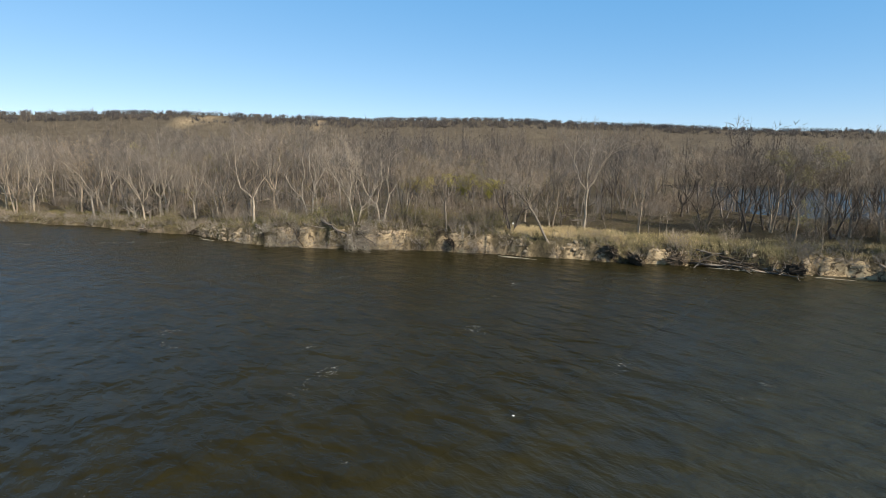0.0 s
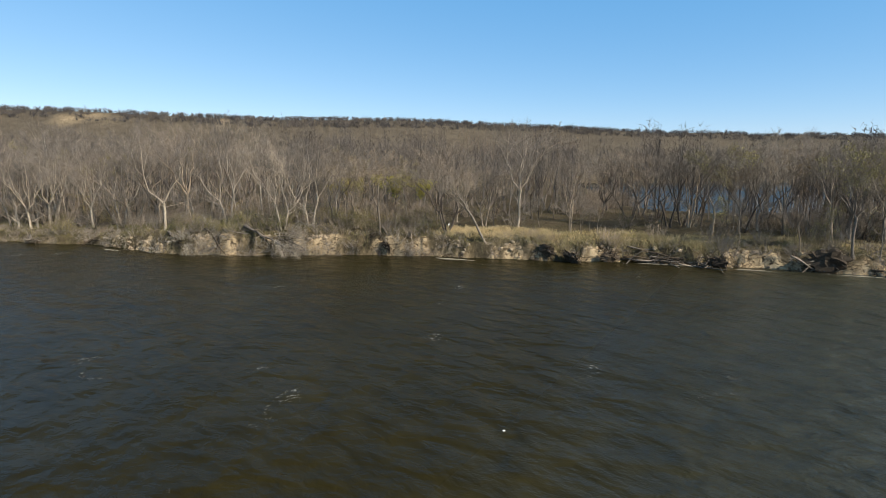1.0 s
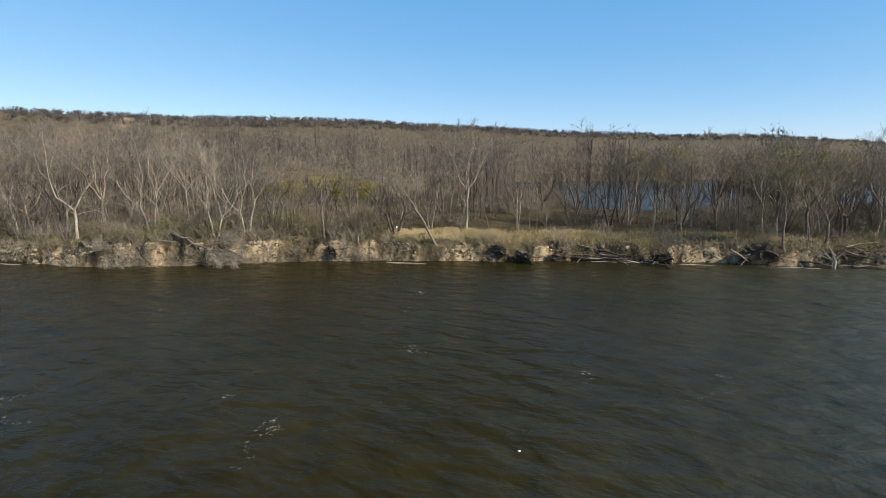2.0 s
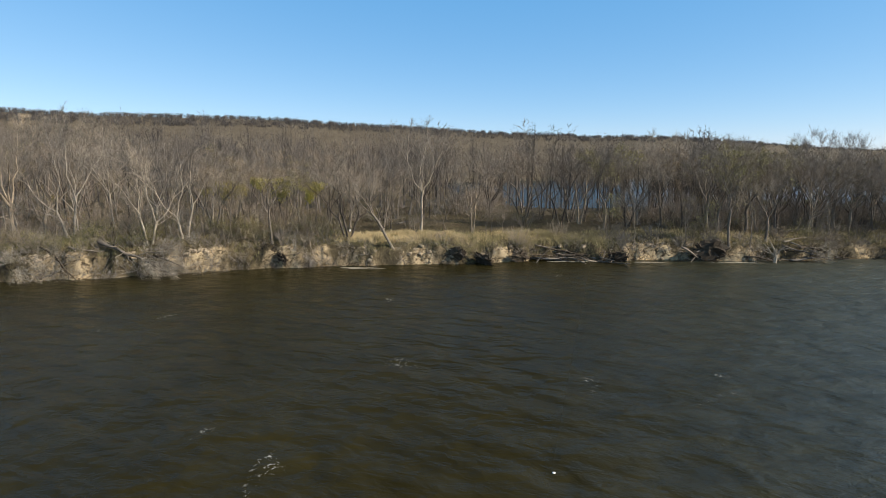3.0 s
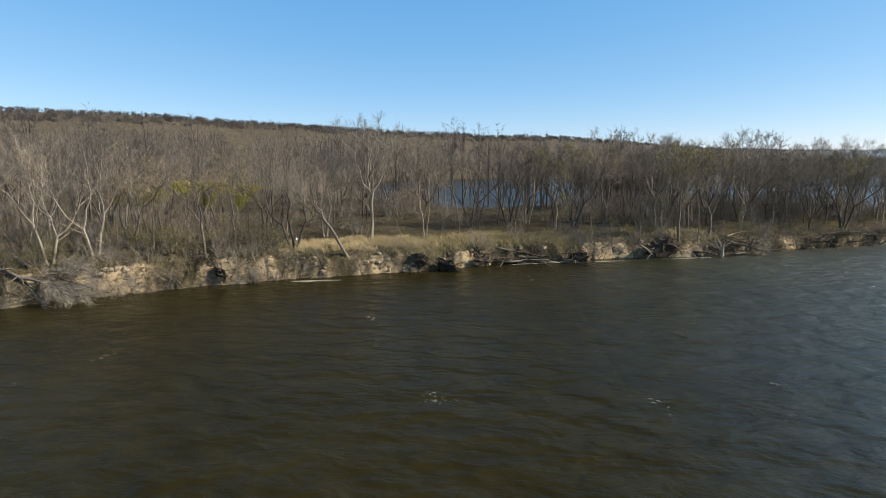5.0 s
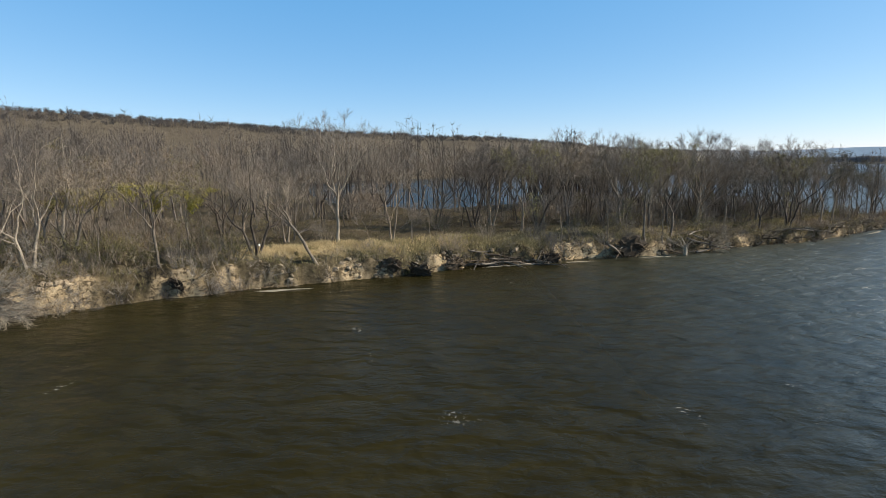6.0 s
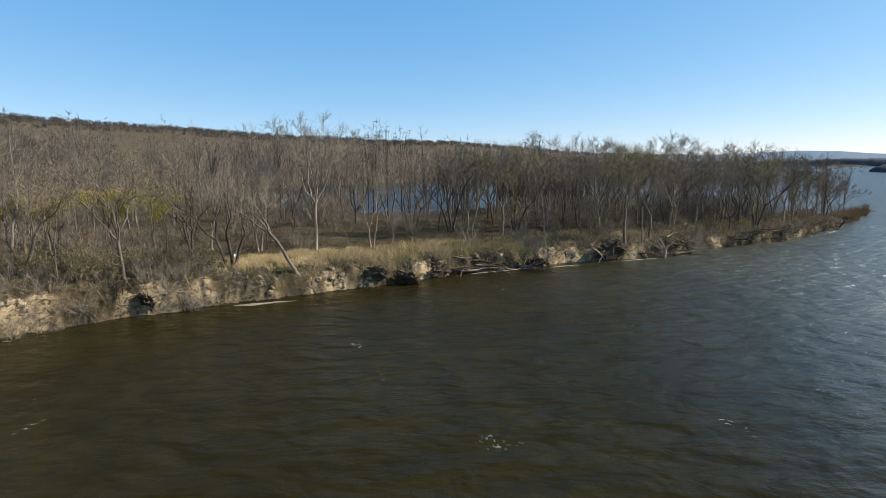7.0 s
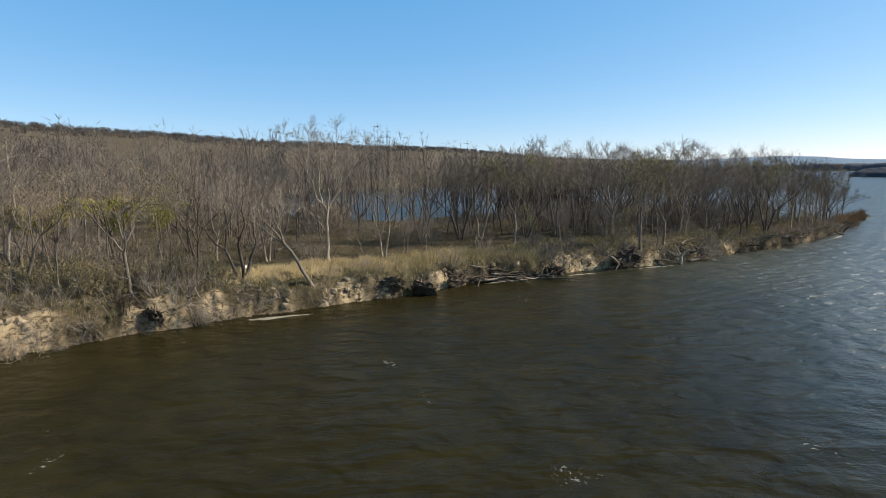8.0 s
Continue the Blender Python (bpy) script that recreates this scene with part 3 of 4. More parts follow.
def set_tree(stock, kind, i, x, y, s, turn, group, lean=(0, 0)):
    i = i % len(stock[kind])
    label = LEAF_WORDS[i % 3] if kind == "leafy" else WORDS[kind]
    name, cat = ("sapling", "sapling") if kind == "slim" else ("tree", "tree")
    return plant(stock[kind][i], name, x, y, s, turn, label, cat, group, lean)


# trees that stand out along the bank: kind, place, height factor, turn, lean
MARKED = [
    ("pale", 0, -75, 119.6, 1.0, 10, 0), ("pale", 1, -66.8, 119, 0.95, 80, -4), ("pale", 2, -60.6, 119.2, 1.0, 140, 0),
    ("pale", 3, -62.4, 125.5, 1.1, 200, 3), ("pale", 0, -94.5, 128.5, 1.0, 260, -5), ("slim", 0, -42.4, 103, 0.9, 30, 0),
    ("pale", 1, -14.3, 91.4, 0.9, 30, 0), ("pale", 2, -13.8, 104, 0.92, 100, 4), ("slim", 1, -12.5, 111, 1.3, 60, 0),
    ("maple", 0, -10.3, 107.7, 0.95, 10, 0), ("pale", 3, -6.6, 96.9, 0.9, 300, 4), ("slim", 2, -4.6, 90.2, 0.9, 10, 0),
    ("leafy", 2, 0.5, 88.4, 1.0, 50, 0), ("leafy", 1, -5.0, 99, 0.9, 60, 0),
    ("maple", 3, 18.1, 94, 0.9, 40, 0), ("slim", 1, 20.1, 95.7, 1.1, 70, 0),
    ("slim", 2, 24.4, 83.6, 0.6, 160, 14), ("maple", 1, 30.2, 86.5, 0.92, 90, 0),
    ("slim", 0, 30.2, 82.2, 0.6, 10, 0), ("slim", 1, 33, 85.5, 0.6, 50, -4), ("slim", 2, 32.1, 80.6, 0.55, 90, 6),
    ("dark", 1, 42.4, 90.9, 1.0, 50, 0), ("dark", 0, 46.7, 109.7, 1.05, 10, 0), ("dark", 2, 47.8, 87.5, 1.0, 110, 0),
    ("dark", 3, 52.8, 91.4, 1.0, 190, 0), ("dark", 2, 57, 92.6, 1.0, 240, 0), ("dark", 1, 55.4, 104, 1.0, 80, 0),
    ("dark", 2, 68.9, 91.7, 1.0, 300, 0), ("slim", 0, 47.6, 70.3, 0.85, 210, 3),
    ("slim", 1, 53.6, 66.6, 0.8, 10, -8), ("slim", 2, 60.6, 61.8, 1.1, 130, 0),
    ("dark", 0, 81.6, 55.4, 0.8, 95, 0), ("dark", 1, 88.1, 53, 0.8, 30, 0), ("maple", 0, 98, 50.6, 0.72, 120, 0),
    ("maple", 2, 108.4, 48.3, 0.62, 10, 0), ("dark", 3, 124, 47.2, 0.62, 170, 0), ("maple", 1, 118, 49, 0.62, 250, 0),
    ("maple", 0, 139, 49.5, 0.66, 40, 0), ("maple", 2, 145.5, 48.6, 0.68, 100, 0), ("maple", 2, 149.5, 47.6, 0.55, 190, 0), ("dark", 2, 133, 48.5, 0.64, 10, 0),
]
taken = []
for kind, i, x, y, s, turn, lean in MARKED:
    set_tree(FINE, kind, i, x, y, s * float(np.interp(x, [-60, -48, 60, 85, 125, 140], [1.18, 1.03, 1.0, 1.14, 1.15, 1.08])), turn, "trees along the bank", (0, lean))
    taken.append((x, y))

# the tall pale tree by the clearing and the trunk that leans back from the bank's rim
TALL = tree_meshes(941, BARK_PALE, TWIG_GREY, LEAF_DRY, 260, 0.1, height=17.6, vase=4, bole=0.36, spread=0.95, girth=0.21, rich=1.2, lean=0.06, heading=0.3)
plant(TALL, "tree", 21.9, 87.4, 1.0, 0, "tall pale cottonwood with a few tan leaves at its top", "tree", "trees along the bank")
LEANING = tree_meshes(947, BARK_GREY, TWIG_GREY, height=11.5, vase=3, bole=0.5, spread=1.1, girth=0.2, rich=0.45, lean=0.55, heading=2.7)
plant(LEANING, "tree", 15.4, 81.7, 1.0, 0, "bare tree leaning back from the crumbling rim", "tree", "trees along the bank")
MARKER_TREE = tree_meshes(952, BARK_DARK, TWIG, height=12, stems=3, vase=2, spread=1.15, girth=0.21, rich=0.6, lean=0.2)
plant(MARKER_TREE, "tree", 10.48, 86.84, 1.0, 0, "bare leaning tree that carries a white marker", "tree", "trees along the bank")
GREEN = [tree_meshes(971 + i, BARK_GREY, TWIG, (LEAF_GREEN, LEAF_OLIVE)[i], n, 0.13, True, height=12.2, fork=0.3, spread=0.85, girth=0.14, limbs=8, rich=0.5) for i, n in enumerate((5200, 4600))]
plant(GREEN[0], "tree", 2.4, 98.5, 0.82, 0, "small tree full of bright yellow-green leaves", "tree", "island wood")
plant(GREEN[0], "tree", 8.7, 99.0, 0.76, 130, "small tree full of bright yellow-green leaves", "tree", "island wood")
plant(GREEN[1], "tree", -2.8, 97.5, 0.75, 170, "small tree full of dull olive leaves", "tree", "island wood")
OLIVE_TREE = tree_meshes(985, BARK_GREY, TWIG_GREY, LEAF_WILLOW, 3400, 0.1, height=14.6, vase=3, bole=0.34, spread=0.85, girth=0.2, rich=0.8)
plant(OLIVE_TREE, "tree", 58.4, 63.4, 1.0, 70, "tree veiled in thin yellow-olive leaves above the bank", "tree", "trees along the bank")
plant(OLIVE_TREE, "tree", 49.5, 79.0, 0.95, 200, "tree veiled in thin yellow-olive leaves above the bank", "tree", "trees along the bank")
plant(OLIVE_TREE, "tree", 88.5, 53.4, 0.85, 320, "tree veiled in thin yellow-olive leaves above the bank", "tree", "trees along the bank")
taken += [(58.4, 63.4), (49.5, 79.0), (88.5, 53.4)]
taken += [(10.6, 86.9), (21.9, 87.4), (15.1, 81.2), (2.4, 98.5), (8.7, 99.0), (-2.8, 97.5), (0, 95), (5.6, 95.5), (3.5, 96.8), (7.2, 96)]

rng = np.random.RandomState(7)


def spot_free(x, y, gap):
    return all((x - a) ** 2 + (y - b) ** 2 > gap * gap for a, b in taken)


def in_clearing(x, y, grow=1.0):
    return ((x - 22) / (17 * grow)) ** 2 + ((y - 88) / (9 * grow)) ** 2 < 1


def in_glade(x, y):
    """The open strip of litter through the wood, laid to fit the camera's view of the backwater."""
    dx, dy = x - 34, y - 84
    along, aside = dx * 0.77 + dy * 0.64, -dx * 0.64 + dy * 0.77
    return (along > 0) & (np.abs(aside - 2) < 9 + 0.16 * along)


def candidates(count, x_lo, x_hi, d_lo, d_hi, power=1.0):
    """Random places by distance from the river's edge, with the ground's height there."""
    x = rng.uniform(x_lo, x_hi, count)
    d = d_lo + (d_hi - d_lo) * rng.uniform(0, 1, count) ** power
    y = shore(x) + d / 0.9
    return [tuple(map(float, row)) for row in np.stack([x, d, y, land(x, y)[0]], 1)]


# the wood behind: near rows in full, deeper rows coarser
inner = []
for stock, want, x_lo, x_hi, d_lo, d_hi, gap in ((FINE, 60, -118, 128, 3.0, 17, 3.0), (FINE, 22, 58, 128, 3.5, 20, 2.8), (DEEP, 48, 60, 132, 10, 34, 2.8), (DEEP, 62, -118, 62, 14, 30, 3.2), (None, 110, -118, 152, 28, 62, 3.4)):
    placed = 0
    for x, d, y, z in candidates(6000, x_lo, x_hi, d_lo, d_hi):
        if placed >= want:
            break
        if z < 0.7 or (x > 128 and d < 30) or in_clearing(x, y) or (12 < x < 50 and d < 9):
            continue
        if in_glade(x, y) and rng.uniform() < (0.5 if d < 26 else 0.86):
            continue
        if 12 < x < 54 and d < 36 and rng.uniform() < 0.4:
            continue
        if (d < 5 and rng.uniform() < 0.4) or not spot_free(x, y, gap):
            continue
        u = rng.uniform()
        if x < -5:
            kind = "pale" if u < 0.4 else "maple" if u < 0.74 else "leafy" if u < 0.84 else "slim"
        elif x < 62:
            kind = "dark" if u < 0.4 else "maple" if u < 0.72 else "pale" if u < 0.84 else "slim" if u < 0.95 else "leafy"
        else:
            kind = "maple" if u < 0.56 else "dark" if u < 0.72 else "leafy" if u < 0.96 else "slim"
        i = rng.randint(3)
        if kind == "leafy" and i == 0:
            i = 1
        s = rng.uniform(0.76, 1.12) * float(np.interp(x, [-60, -25, -15, 15, 30, 60, 95, 110], [1.25, 1.12, 1.02, 1.0, 1.0, 1.0, 0.98, 0.92]) * float(np.interp(d, [14, 45], [1.0, 1.2 if x < 62 else 1.08])))
        s = min(s, 1.3 if stock else 1.2)
        if stock is None:
            inner.append((x, y, z, s, rng.uniform(0, 6.28), rng.randint(5)))
        else:
            set_tree(stock, kind, i, x, y, s, rng.uniform(0, 360), "island wood", (rng.uniform(-4, 4), rng.uniform(-4, 4)))
        taken.append((x, y))
        placed += 1


# ---- far woods ----
def scattered(name, label, category, sources, places, mat, kind="stuff", smooth=False):
    """One mesh of many far plants: each a turned and scaled copy of one of the sources."""
    V, F, base = [], [], 0
    for x, y, z, s, turn, i in places:
        v, f = sources[int(i) % len(sources)]
        c, q = math.cos(turn), math.sin(turn)
        V.append(np.stack([x + s * (v[:, 0] * c - v[:, 1] * q), y + s * (v[:, 0] * q + v[:, 1] * c), z + s * v[:, 2]], 1))
        F.append(f + base)
        base += len(v)
    ob = new(name, mesh_of(name, np.concatenate(V), np.concatenate(F), [mat], smooth))
    return tagged(ob, label, category, kind=kind)


def far_tree(seed, height, boughs, sprays, thick, wide=0.22, foot=0.14):
    """A distant bare tree: stem, rising boughs in a rounded fan and a haze of short sprays."""
    r = np.random.RandomState(seed)
    rows = [(0, 0, -0.5, r.normal() * 0.4, r.normal() * 0.4, height * 0.72, 0.16)]
    for k in range(boughs):
        a, f, w = r.uniform(0, 6.28), r.uniform(foot, 0.62), r.uniform(0.1, 1.0)
        p = np.array([0, 0, height * f])
        rim = height * (0.97 - 0.3 * w * w) * r.uniform(0.88, 1.0)
        q = np.array([math.cos(a) * w * height * wide, math.sin(a) * w * height * wide, max(rim, height * f + 1.5)])
        rows.append((*p, *q, 0.07))
        for j in range(sprays):
            b = p + (q - p) * r.uniform(0.3, 1.0)
            e = b + unit(r.normal(size=3) + np.array([math.cos(a) * 0.5, math.sin(a) * 0.5, 0.55])) * r.uniform(0.5, 1.35)
            rows.append((*b, *e, thick))
    return spikes(rows)


def whole_tree(seed, **shape):
    wood, branch, spray, twig = grown(np.random.RandomState(seed), coarse=True, **shape)
    return joined(tubes(wood, 4), tubes(branch, 3), spikes(spray), spikes(twig))


INNER = [whole_tree(820 + i, height=15, stems=1 + i % 2, lean=0.18, vase=(4, 2)[i % 2], spread=0.95, girth=0.2, rich=0.8) for i in range(5)]
scattered("inner_wood", "bare grey-brown trees deep in the wood", "woodland", INNER, inner, TWIG)
MIDDLE = [far_tree(40 + i, 15.5, 12, 8, 0.04) for i in range(6)]
SPARE = [far_tree(60 + i, 14, 8, 4, 0.12, 0.3) for i in range(6)]
SLOPE = [far_tree(80 + i, 5.2, 11, 4, 0.16, 0.6, -0.1) for i in range(6)]


def spread(x, y, s_lo, s_hi, floor=0.8):
    z = land(x, y)[0]
    n = len(x)
    rows = np.stack([x, y, z, rng.uniform(s_lo, s_hi, n), rng.uniform(0, 6.28, n), rng.randint(0, 6, n)], 1)
    return rows[z > floor]


fx = rng.uniform(-300, 120, 620)
fy = shore(fx) + 60 + 190 * rng.uniform(0, 1, 620) ** 1.6
bx = np.concatenate([rng.uniform(60, 100, 130), rng.uniform(90, 150, 370)])
by = np.interp(bx, BACK_X, BACK_Y) - rng.uniform(2, 50, 500)
open_to = in_glade(bx, by) & (rng.uniform(size=500) < 0.88)
bx, by = bx[~open_to], by[~open_to]
ox = rng.uniform(-330, -75, 300)
oy = shore(ox) + 40 + 190 * rng.uniform(0, 1, 300) ** 1.3
low_o, low_f = hills(ox, oy)[1] < 0.02, hills(fx, fy)[1] < 0.02
spots = np.concatenate([spread(ox[low_o], oy[low_o], 1.35, 1.6), spread(fx[low_f], fy[low_f], 1.2, 1.45), spread(bx, by, 0.85, 1.05, 0.3)])
scattered("far_wood", "bare brown floodplain wood behind the bank", "woodland", MIDDLE, spots, TWIG)

ax = rng.uniform(-700, 66, 800)
ay = shore(ax) + rng.uniform(250, 430, 800)
cx = rng.uniform(66, 620, 950)
cy = np.interp(cx, FAR_X, FAR_Y) + 12 + 80 * rng.uniform(0, 1, 950) ** 2
flat, level = hills(ax, ay)[1] < 0.2, hills(cx, cy)[1] < 0.1
spots = np.concatenate([spread(ax[flat], ay[flat], 1.1, 1.35), spread(cx[level], cy[level], 0.7, 0.95)])
scattered("far_wood", "distant bare wood on the far shore", "woodland", SPARE, spots, FAR_WOOD)

haz = rng.uniform(19, 142, 2600)
hr = np.interp(haz, RIDGE_AZ, RIDGE_R)
hd = hr * rng.uniform(0.94, 1.003, 2600)
wild = np.ones(2600, bool)
for a, q, wa, wr in SAND_PATCHES:
    wild &= ((haz - a) / wa) ** 2 + ((hd - q) / wr) ** 2 > 1.2
haz, hr, hd = haz[wild], hr[wild], hd[wild]
spots = spread(EYE0[0] + hd * np.cos(np.radians(haz)), EYE0[1] + hd * np.sin(np.radians(haz)), 0.7, 1.1, 1.0)
spots[:, 2] -= 2.2
scattered("hill_wood", "leafless wood on the crest of the river bluffs", "woodland", SLOPE, spots, BLUFF_WOOD)
laz = np.concatenate([rng.uniform(20, 142, 400), rng.uniform(68, 138, 1000)])
lr = np.interp(laz, RIDGE_AZ, RIDGE_R) * rng.uniform(0.76, 0.955, 1400)
wild = np.ones(1400, bool)
for a, q, wa, wr in SAND_PATCHES:
    wild &= ((laz - a) / wa) ** 2 + ((lr - q) / (wr + 12)) ** 2 > 1.2
lx, ly = EYE0[0] + lr * np.cos(np.radians(laz)), EYE0[1] + lr * np.sin(np.radians(laz))
spots = spread(lx[wild], ly[wild], 0.4, 0.6, 1.0)
scattered("hill_wood", "brown leafless wood on the slope of the bluffs", "woodland", SPARE, spots, FAR_WOOD)
iu, iv = np.meshgrid(np.linspace(-1, 1, 71), np.linspace(-1, 1, 55))
edge = np.clip((1 - np.abs(iu) ** 3 - np.abs(iv) ** 3 + 0.15 * waves(iu * 80, iv * 60, 40, 41)) * 2.2, 0, 1) ** 0.45
top = edge * (9.0 + 1.2 * waves(iu * 80, iv * 60, 22, 42) + rng.uniform(-0.7, 0.6, iu.shape)) - 0.6
ids = np.arange(iu.size).reshape(iu.shape)
cells = np.stack([ids[:-1, :-1], ids[:-1, 1:], ids[1:, 1:], ids[1:, :-1]], -1).reshape(-1, 4)
ex, ey = 775 + 88 * iu + rng.uniform(-0.8, 0.8, iu.shape), 7 + 70 * iv - 10 * iu + rng.uniform(-0.8, 0.8, iu.shape)
isle = new("far_wood", mesh_of("far_wood", np.stack([ex, ey, top], -1).reshape(-1, 3), cells, [HAZY_WOOD], True))
tagged(isle, "leafless wood covering a low island downstream", "woodland", kind="stuff")


def canopy(label, along, cx, cy, nx, ny, depth, rows, height):
    """A rough sheet of treetops over a strip of far shore: centres, the way inland, and its depth."""
    v = np.linspace(0, 1, rows)[:, None]
    x = cx[None] + nx * depth * v + rng.uniform(-1, 1, (rows, len(cx)))
    y = cy[None] + ny * depth * v + rng.uniform(-1, 1, (rows, len(cx)))
    rise = np.clip(v * 6, 0, 1) ** 0.6
    z = np.clip(land(x, y)[0], 0, 3) - 0.8 + rise * (height + 1.6 * waves(along[None] + 0 * v, 40 * v + 0 * along[None], 60, 43) + rng.uniform(-1.0, 0.9, x.shape))
    ids = np.arange(x.size).reshape(x.shape)
    cells = np.stack([ids[:-1, :-1], ids[:-1, 1:], ids[1:, 1:], ids[1:, :-1]], -1).reshape(-1, 4)
    ob = new("far_wood", mesh_of("far_wood", np.stack([x, y, z], -1).reshape(-1, 3), cells, [HAZY_WOOD], True))
    return tagged(ob, label, "woodland", kind="stuff")


ky = np.arange(-420, 620, 3.5)
kx = 1312 + 6 * waves(ky, 0 * ky, 120, 44)
canopy("leafless wood on the low far shore, painted blue-grey for haze", ky, kx, ky, 1.0, 0.0, 70, 12, 11.0)
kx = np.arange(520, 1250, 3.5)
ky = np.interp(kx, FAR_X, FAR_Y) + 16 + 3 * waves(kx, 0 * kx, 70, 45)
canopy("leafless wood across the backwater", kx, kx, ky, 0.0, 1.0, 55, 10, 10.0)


# ---- brush, grass and reeds ----
def brush_meshes(seed, mat, height, width, stems, leaf=None, leaf_count=0, droop=0.0):
    r = np.random.RandomState(seed)
    rows = []
    for k in range(stems):
        a, rad = r.uniform(0, 6.28), width * r.uniform(0, 0.35)
        p = np.array([math.cos(a) * rad, math.sin(a) * rad, -0.1])
        d = unit(np.array([math.cos(a) * r.uniform(0.1, 0.9), math.sin(a) * r.uniform(0.1, 0.9), 1.0 - droop * r.uniform(0, 1.6)]))
        h = height * r.uniform(0.5, 1.0)
        q = p + d * h
        rows.append((*p, *q, 0.03))
        for j in range(6):
            b = p + (q - p) * r.uniform(0.3, 0.95)
            e = b + unit(d + r.normal(size=3) * 0.7) * h * r.uniform(0.2, 0.45)
            rows.append((*b, *e, 0.02))
    if mat is None:
        return spikes(rows)
    stem = mesh_of("shrub", *spikes(rows), [mat])
    foliage = None
    if leaf:
        t = np.asarray(rows)[r.randint(0, len(rows), leaf_count)]
        at = t[:, 0:3] + (t[:, 3:6] - t[:, 0:3]) * r.uniform(0.3, 1.0, (leaf_count, 1)) + r.normal(size=(leaf_count, 3)) * 0.1
        foliage = mesh_of("foliage", *leaves(at, 0.075, r), [leaf])
    return stem, foliage


def set_brush(meshes, x, y, s, turn, label, group, z=None, lean=(0, 0)):
    top = new("shrub", meshes[0])
    top.matrix_basis = pose(x, y, float(land(x, y)[0]) if z is None else z, lean[0], lean[1], turn) @ Matrix.Scale(s, 4)
    tagged(top, label, "shrub", group)
    if meshes[1]:
        part("foliage", meshes[1], top)
    return top


GREY_BRUSH = [brush_meshes(20 + i, TWIG_GREY, 2.6, 2.4, 26) for i in range(3)]
BROWN_BRUSH = [brush_meshes(30 + i, TWIG, 2.8, 2.6, 26) for i in range(2)]
OLIVE_BUSH = [brush_meshes(36 + i, TWIG, 2.6, 2.8, 18, LEAF_OLIVE, 650) for i in range(2)]
TAN_BUSH = [brush_meshes(44, TWIG, 2.6, 2.6, 18, LEAF_DRY, 330)]
HANGING = [brush_meshes(50 + i, None, 1.6, 1.8, 20, droop=1.1) for i in range(4)]
THICKET = [brush_meshes(64 + i, None, 3.0, 2.8, 13) for i in range(3)]
SPROUT = [brush_meshes(58, TWIG, 2.2, 0.9, 6, LEAF_GREEN, 70)]
BRUSH_WORDS = {0: (GREY_BRUSH, "grey leafless brush on the forest edge"), 1: (BROWN_BRUSH, "brown leafless thicket under the trees"),
               2: (OLIVE_BUSH, "low olive-leaved bush behind the bank"), 3: (TAN_BUSH, "bush holding dry tan leaves")}
placed = 0
for x, d, y, z in candidates(3000, -112, 128, 2.2, 30, 1.7):
    if placed >= 245:
        break
    if z < 0.7 or in_clearing(x, y, 0.95) or (12 < x < 50 and rng.uniform() < 0.72):
        continue
    u = rng.uniform()
    k = (0 if u < 0.3 else 1 if u < 0.5 else 2 if u < 0.82 else 3) if x < 12 else (0 if u < 0.35 else 1 if u < 0.75 else 2)
    stock, words = BRUSH_WORDS[k]
    set_brush(stock[rng.randint(len(stock))], x, y, rng.uniform(0.55, 1.25), rng.uniform(0, 360), words, "understorey", z)
    placed += 1
hang = [(x, y, z, rng.uniform(0.5, 1.2), rng.uniform(0, 6.28), rng.randint(4)) for x, d, y, z in candidates(520, -108, 124, 0.7, 3.4) if not (-40 < x < 34 and rng.uniform() < 0.5)]
scattered("bank_tangle", "dead grey stems hanging down the cut bank", "brush", HANGING, hang, TWIG_GREY)
deep = [(x, y, z, rng.uniform(0.7, 1.4), rng.uniform(0, 6.28), rng.randint(3)) for x, d, y, z in candidates(330, -112, 140, 10, 56) if z > 0.5 and not ((14 < x < 60 or in_glade(x, y)) and rng.uniform() < 0.85)]
deep += [(x, y, z, rng.uniform(1.1, 1.9), rng.uniform(0, 6.28), rng.randint(3)) for x, d, y, z in candidates(400, 66, 150, 14, 75) if z > 0.3 and not in_glade(x, y) and (x > 98 or d < 34 and rng.uniform() < 0.5)]
deep += [(x, y, z, rng.uniform(0.7, 1.3), rng.uniform(0, 6.28), rng.randint(3)) for x, d, y, z in candidates(130, -45, 12, 5, 26) if z > 0.5]
f = rng.uniform(0, 1, 90)
sx, sy = 42 + 34 * f + rng.normal(size=90) * 3, 110 + 46 * f + rng.normal(size=90) * 4
deep += [(float(x), float(y), float(land(x, y)[0]), rng.uniform(1.4, 2.3), rng.uniform(0, 6.28), rng.randint(3)) for x, y in zip(sx, sy) if land(x, y)[0] > 0.2 and not in_glade(x, y)]
scattered("thicket", "brown leafless undergrowth deep in the wood", "brush", THICKET, deep, TWIG)
for x, d, y, z in candidates(46, -34, 11, 2.6, 9):
    set_brush(OLIVE_BUSH[rng.randint(2)], x, y, rng.uniform(0.6, 1.3), rng.uniform(0, 360), "low olive-leaved bush behind the bank", "understorey", z)
for x, y, size in ((-8.6, 87.0, 0.9), (-7.0, 86.9, 0.8), (-10.4, 87.3, 1.0), (-12.2, 87.8, 0.9), (-4.2, 86.9, 0.7), (0.4, 86.2, 0.7), (4.2, 84.6, 0.75)):
    set_brush(GREY_BRUSH[int(10 * size) % 3], x, y, size, x * 40, "grey dead brush slumped over the cut bank", "brush on the bank", None, (38, 0))
PALE_BRUSH = [brush_meshes(90 + i, TWIG_PALE, 2.4, 2.6, 24, droop=0.7) for i in range(2)]
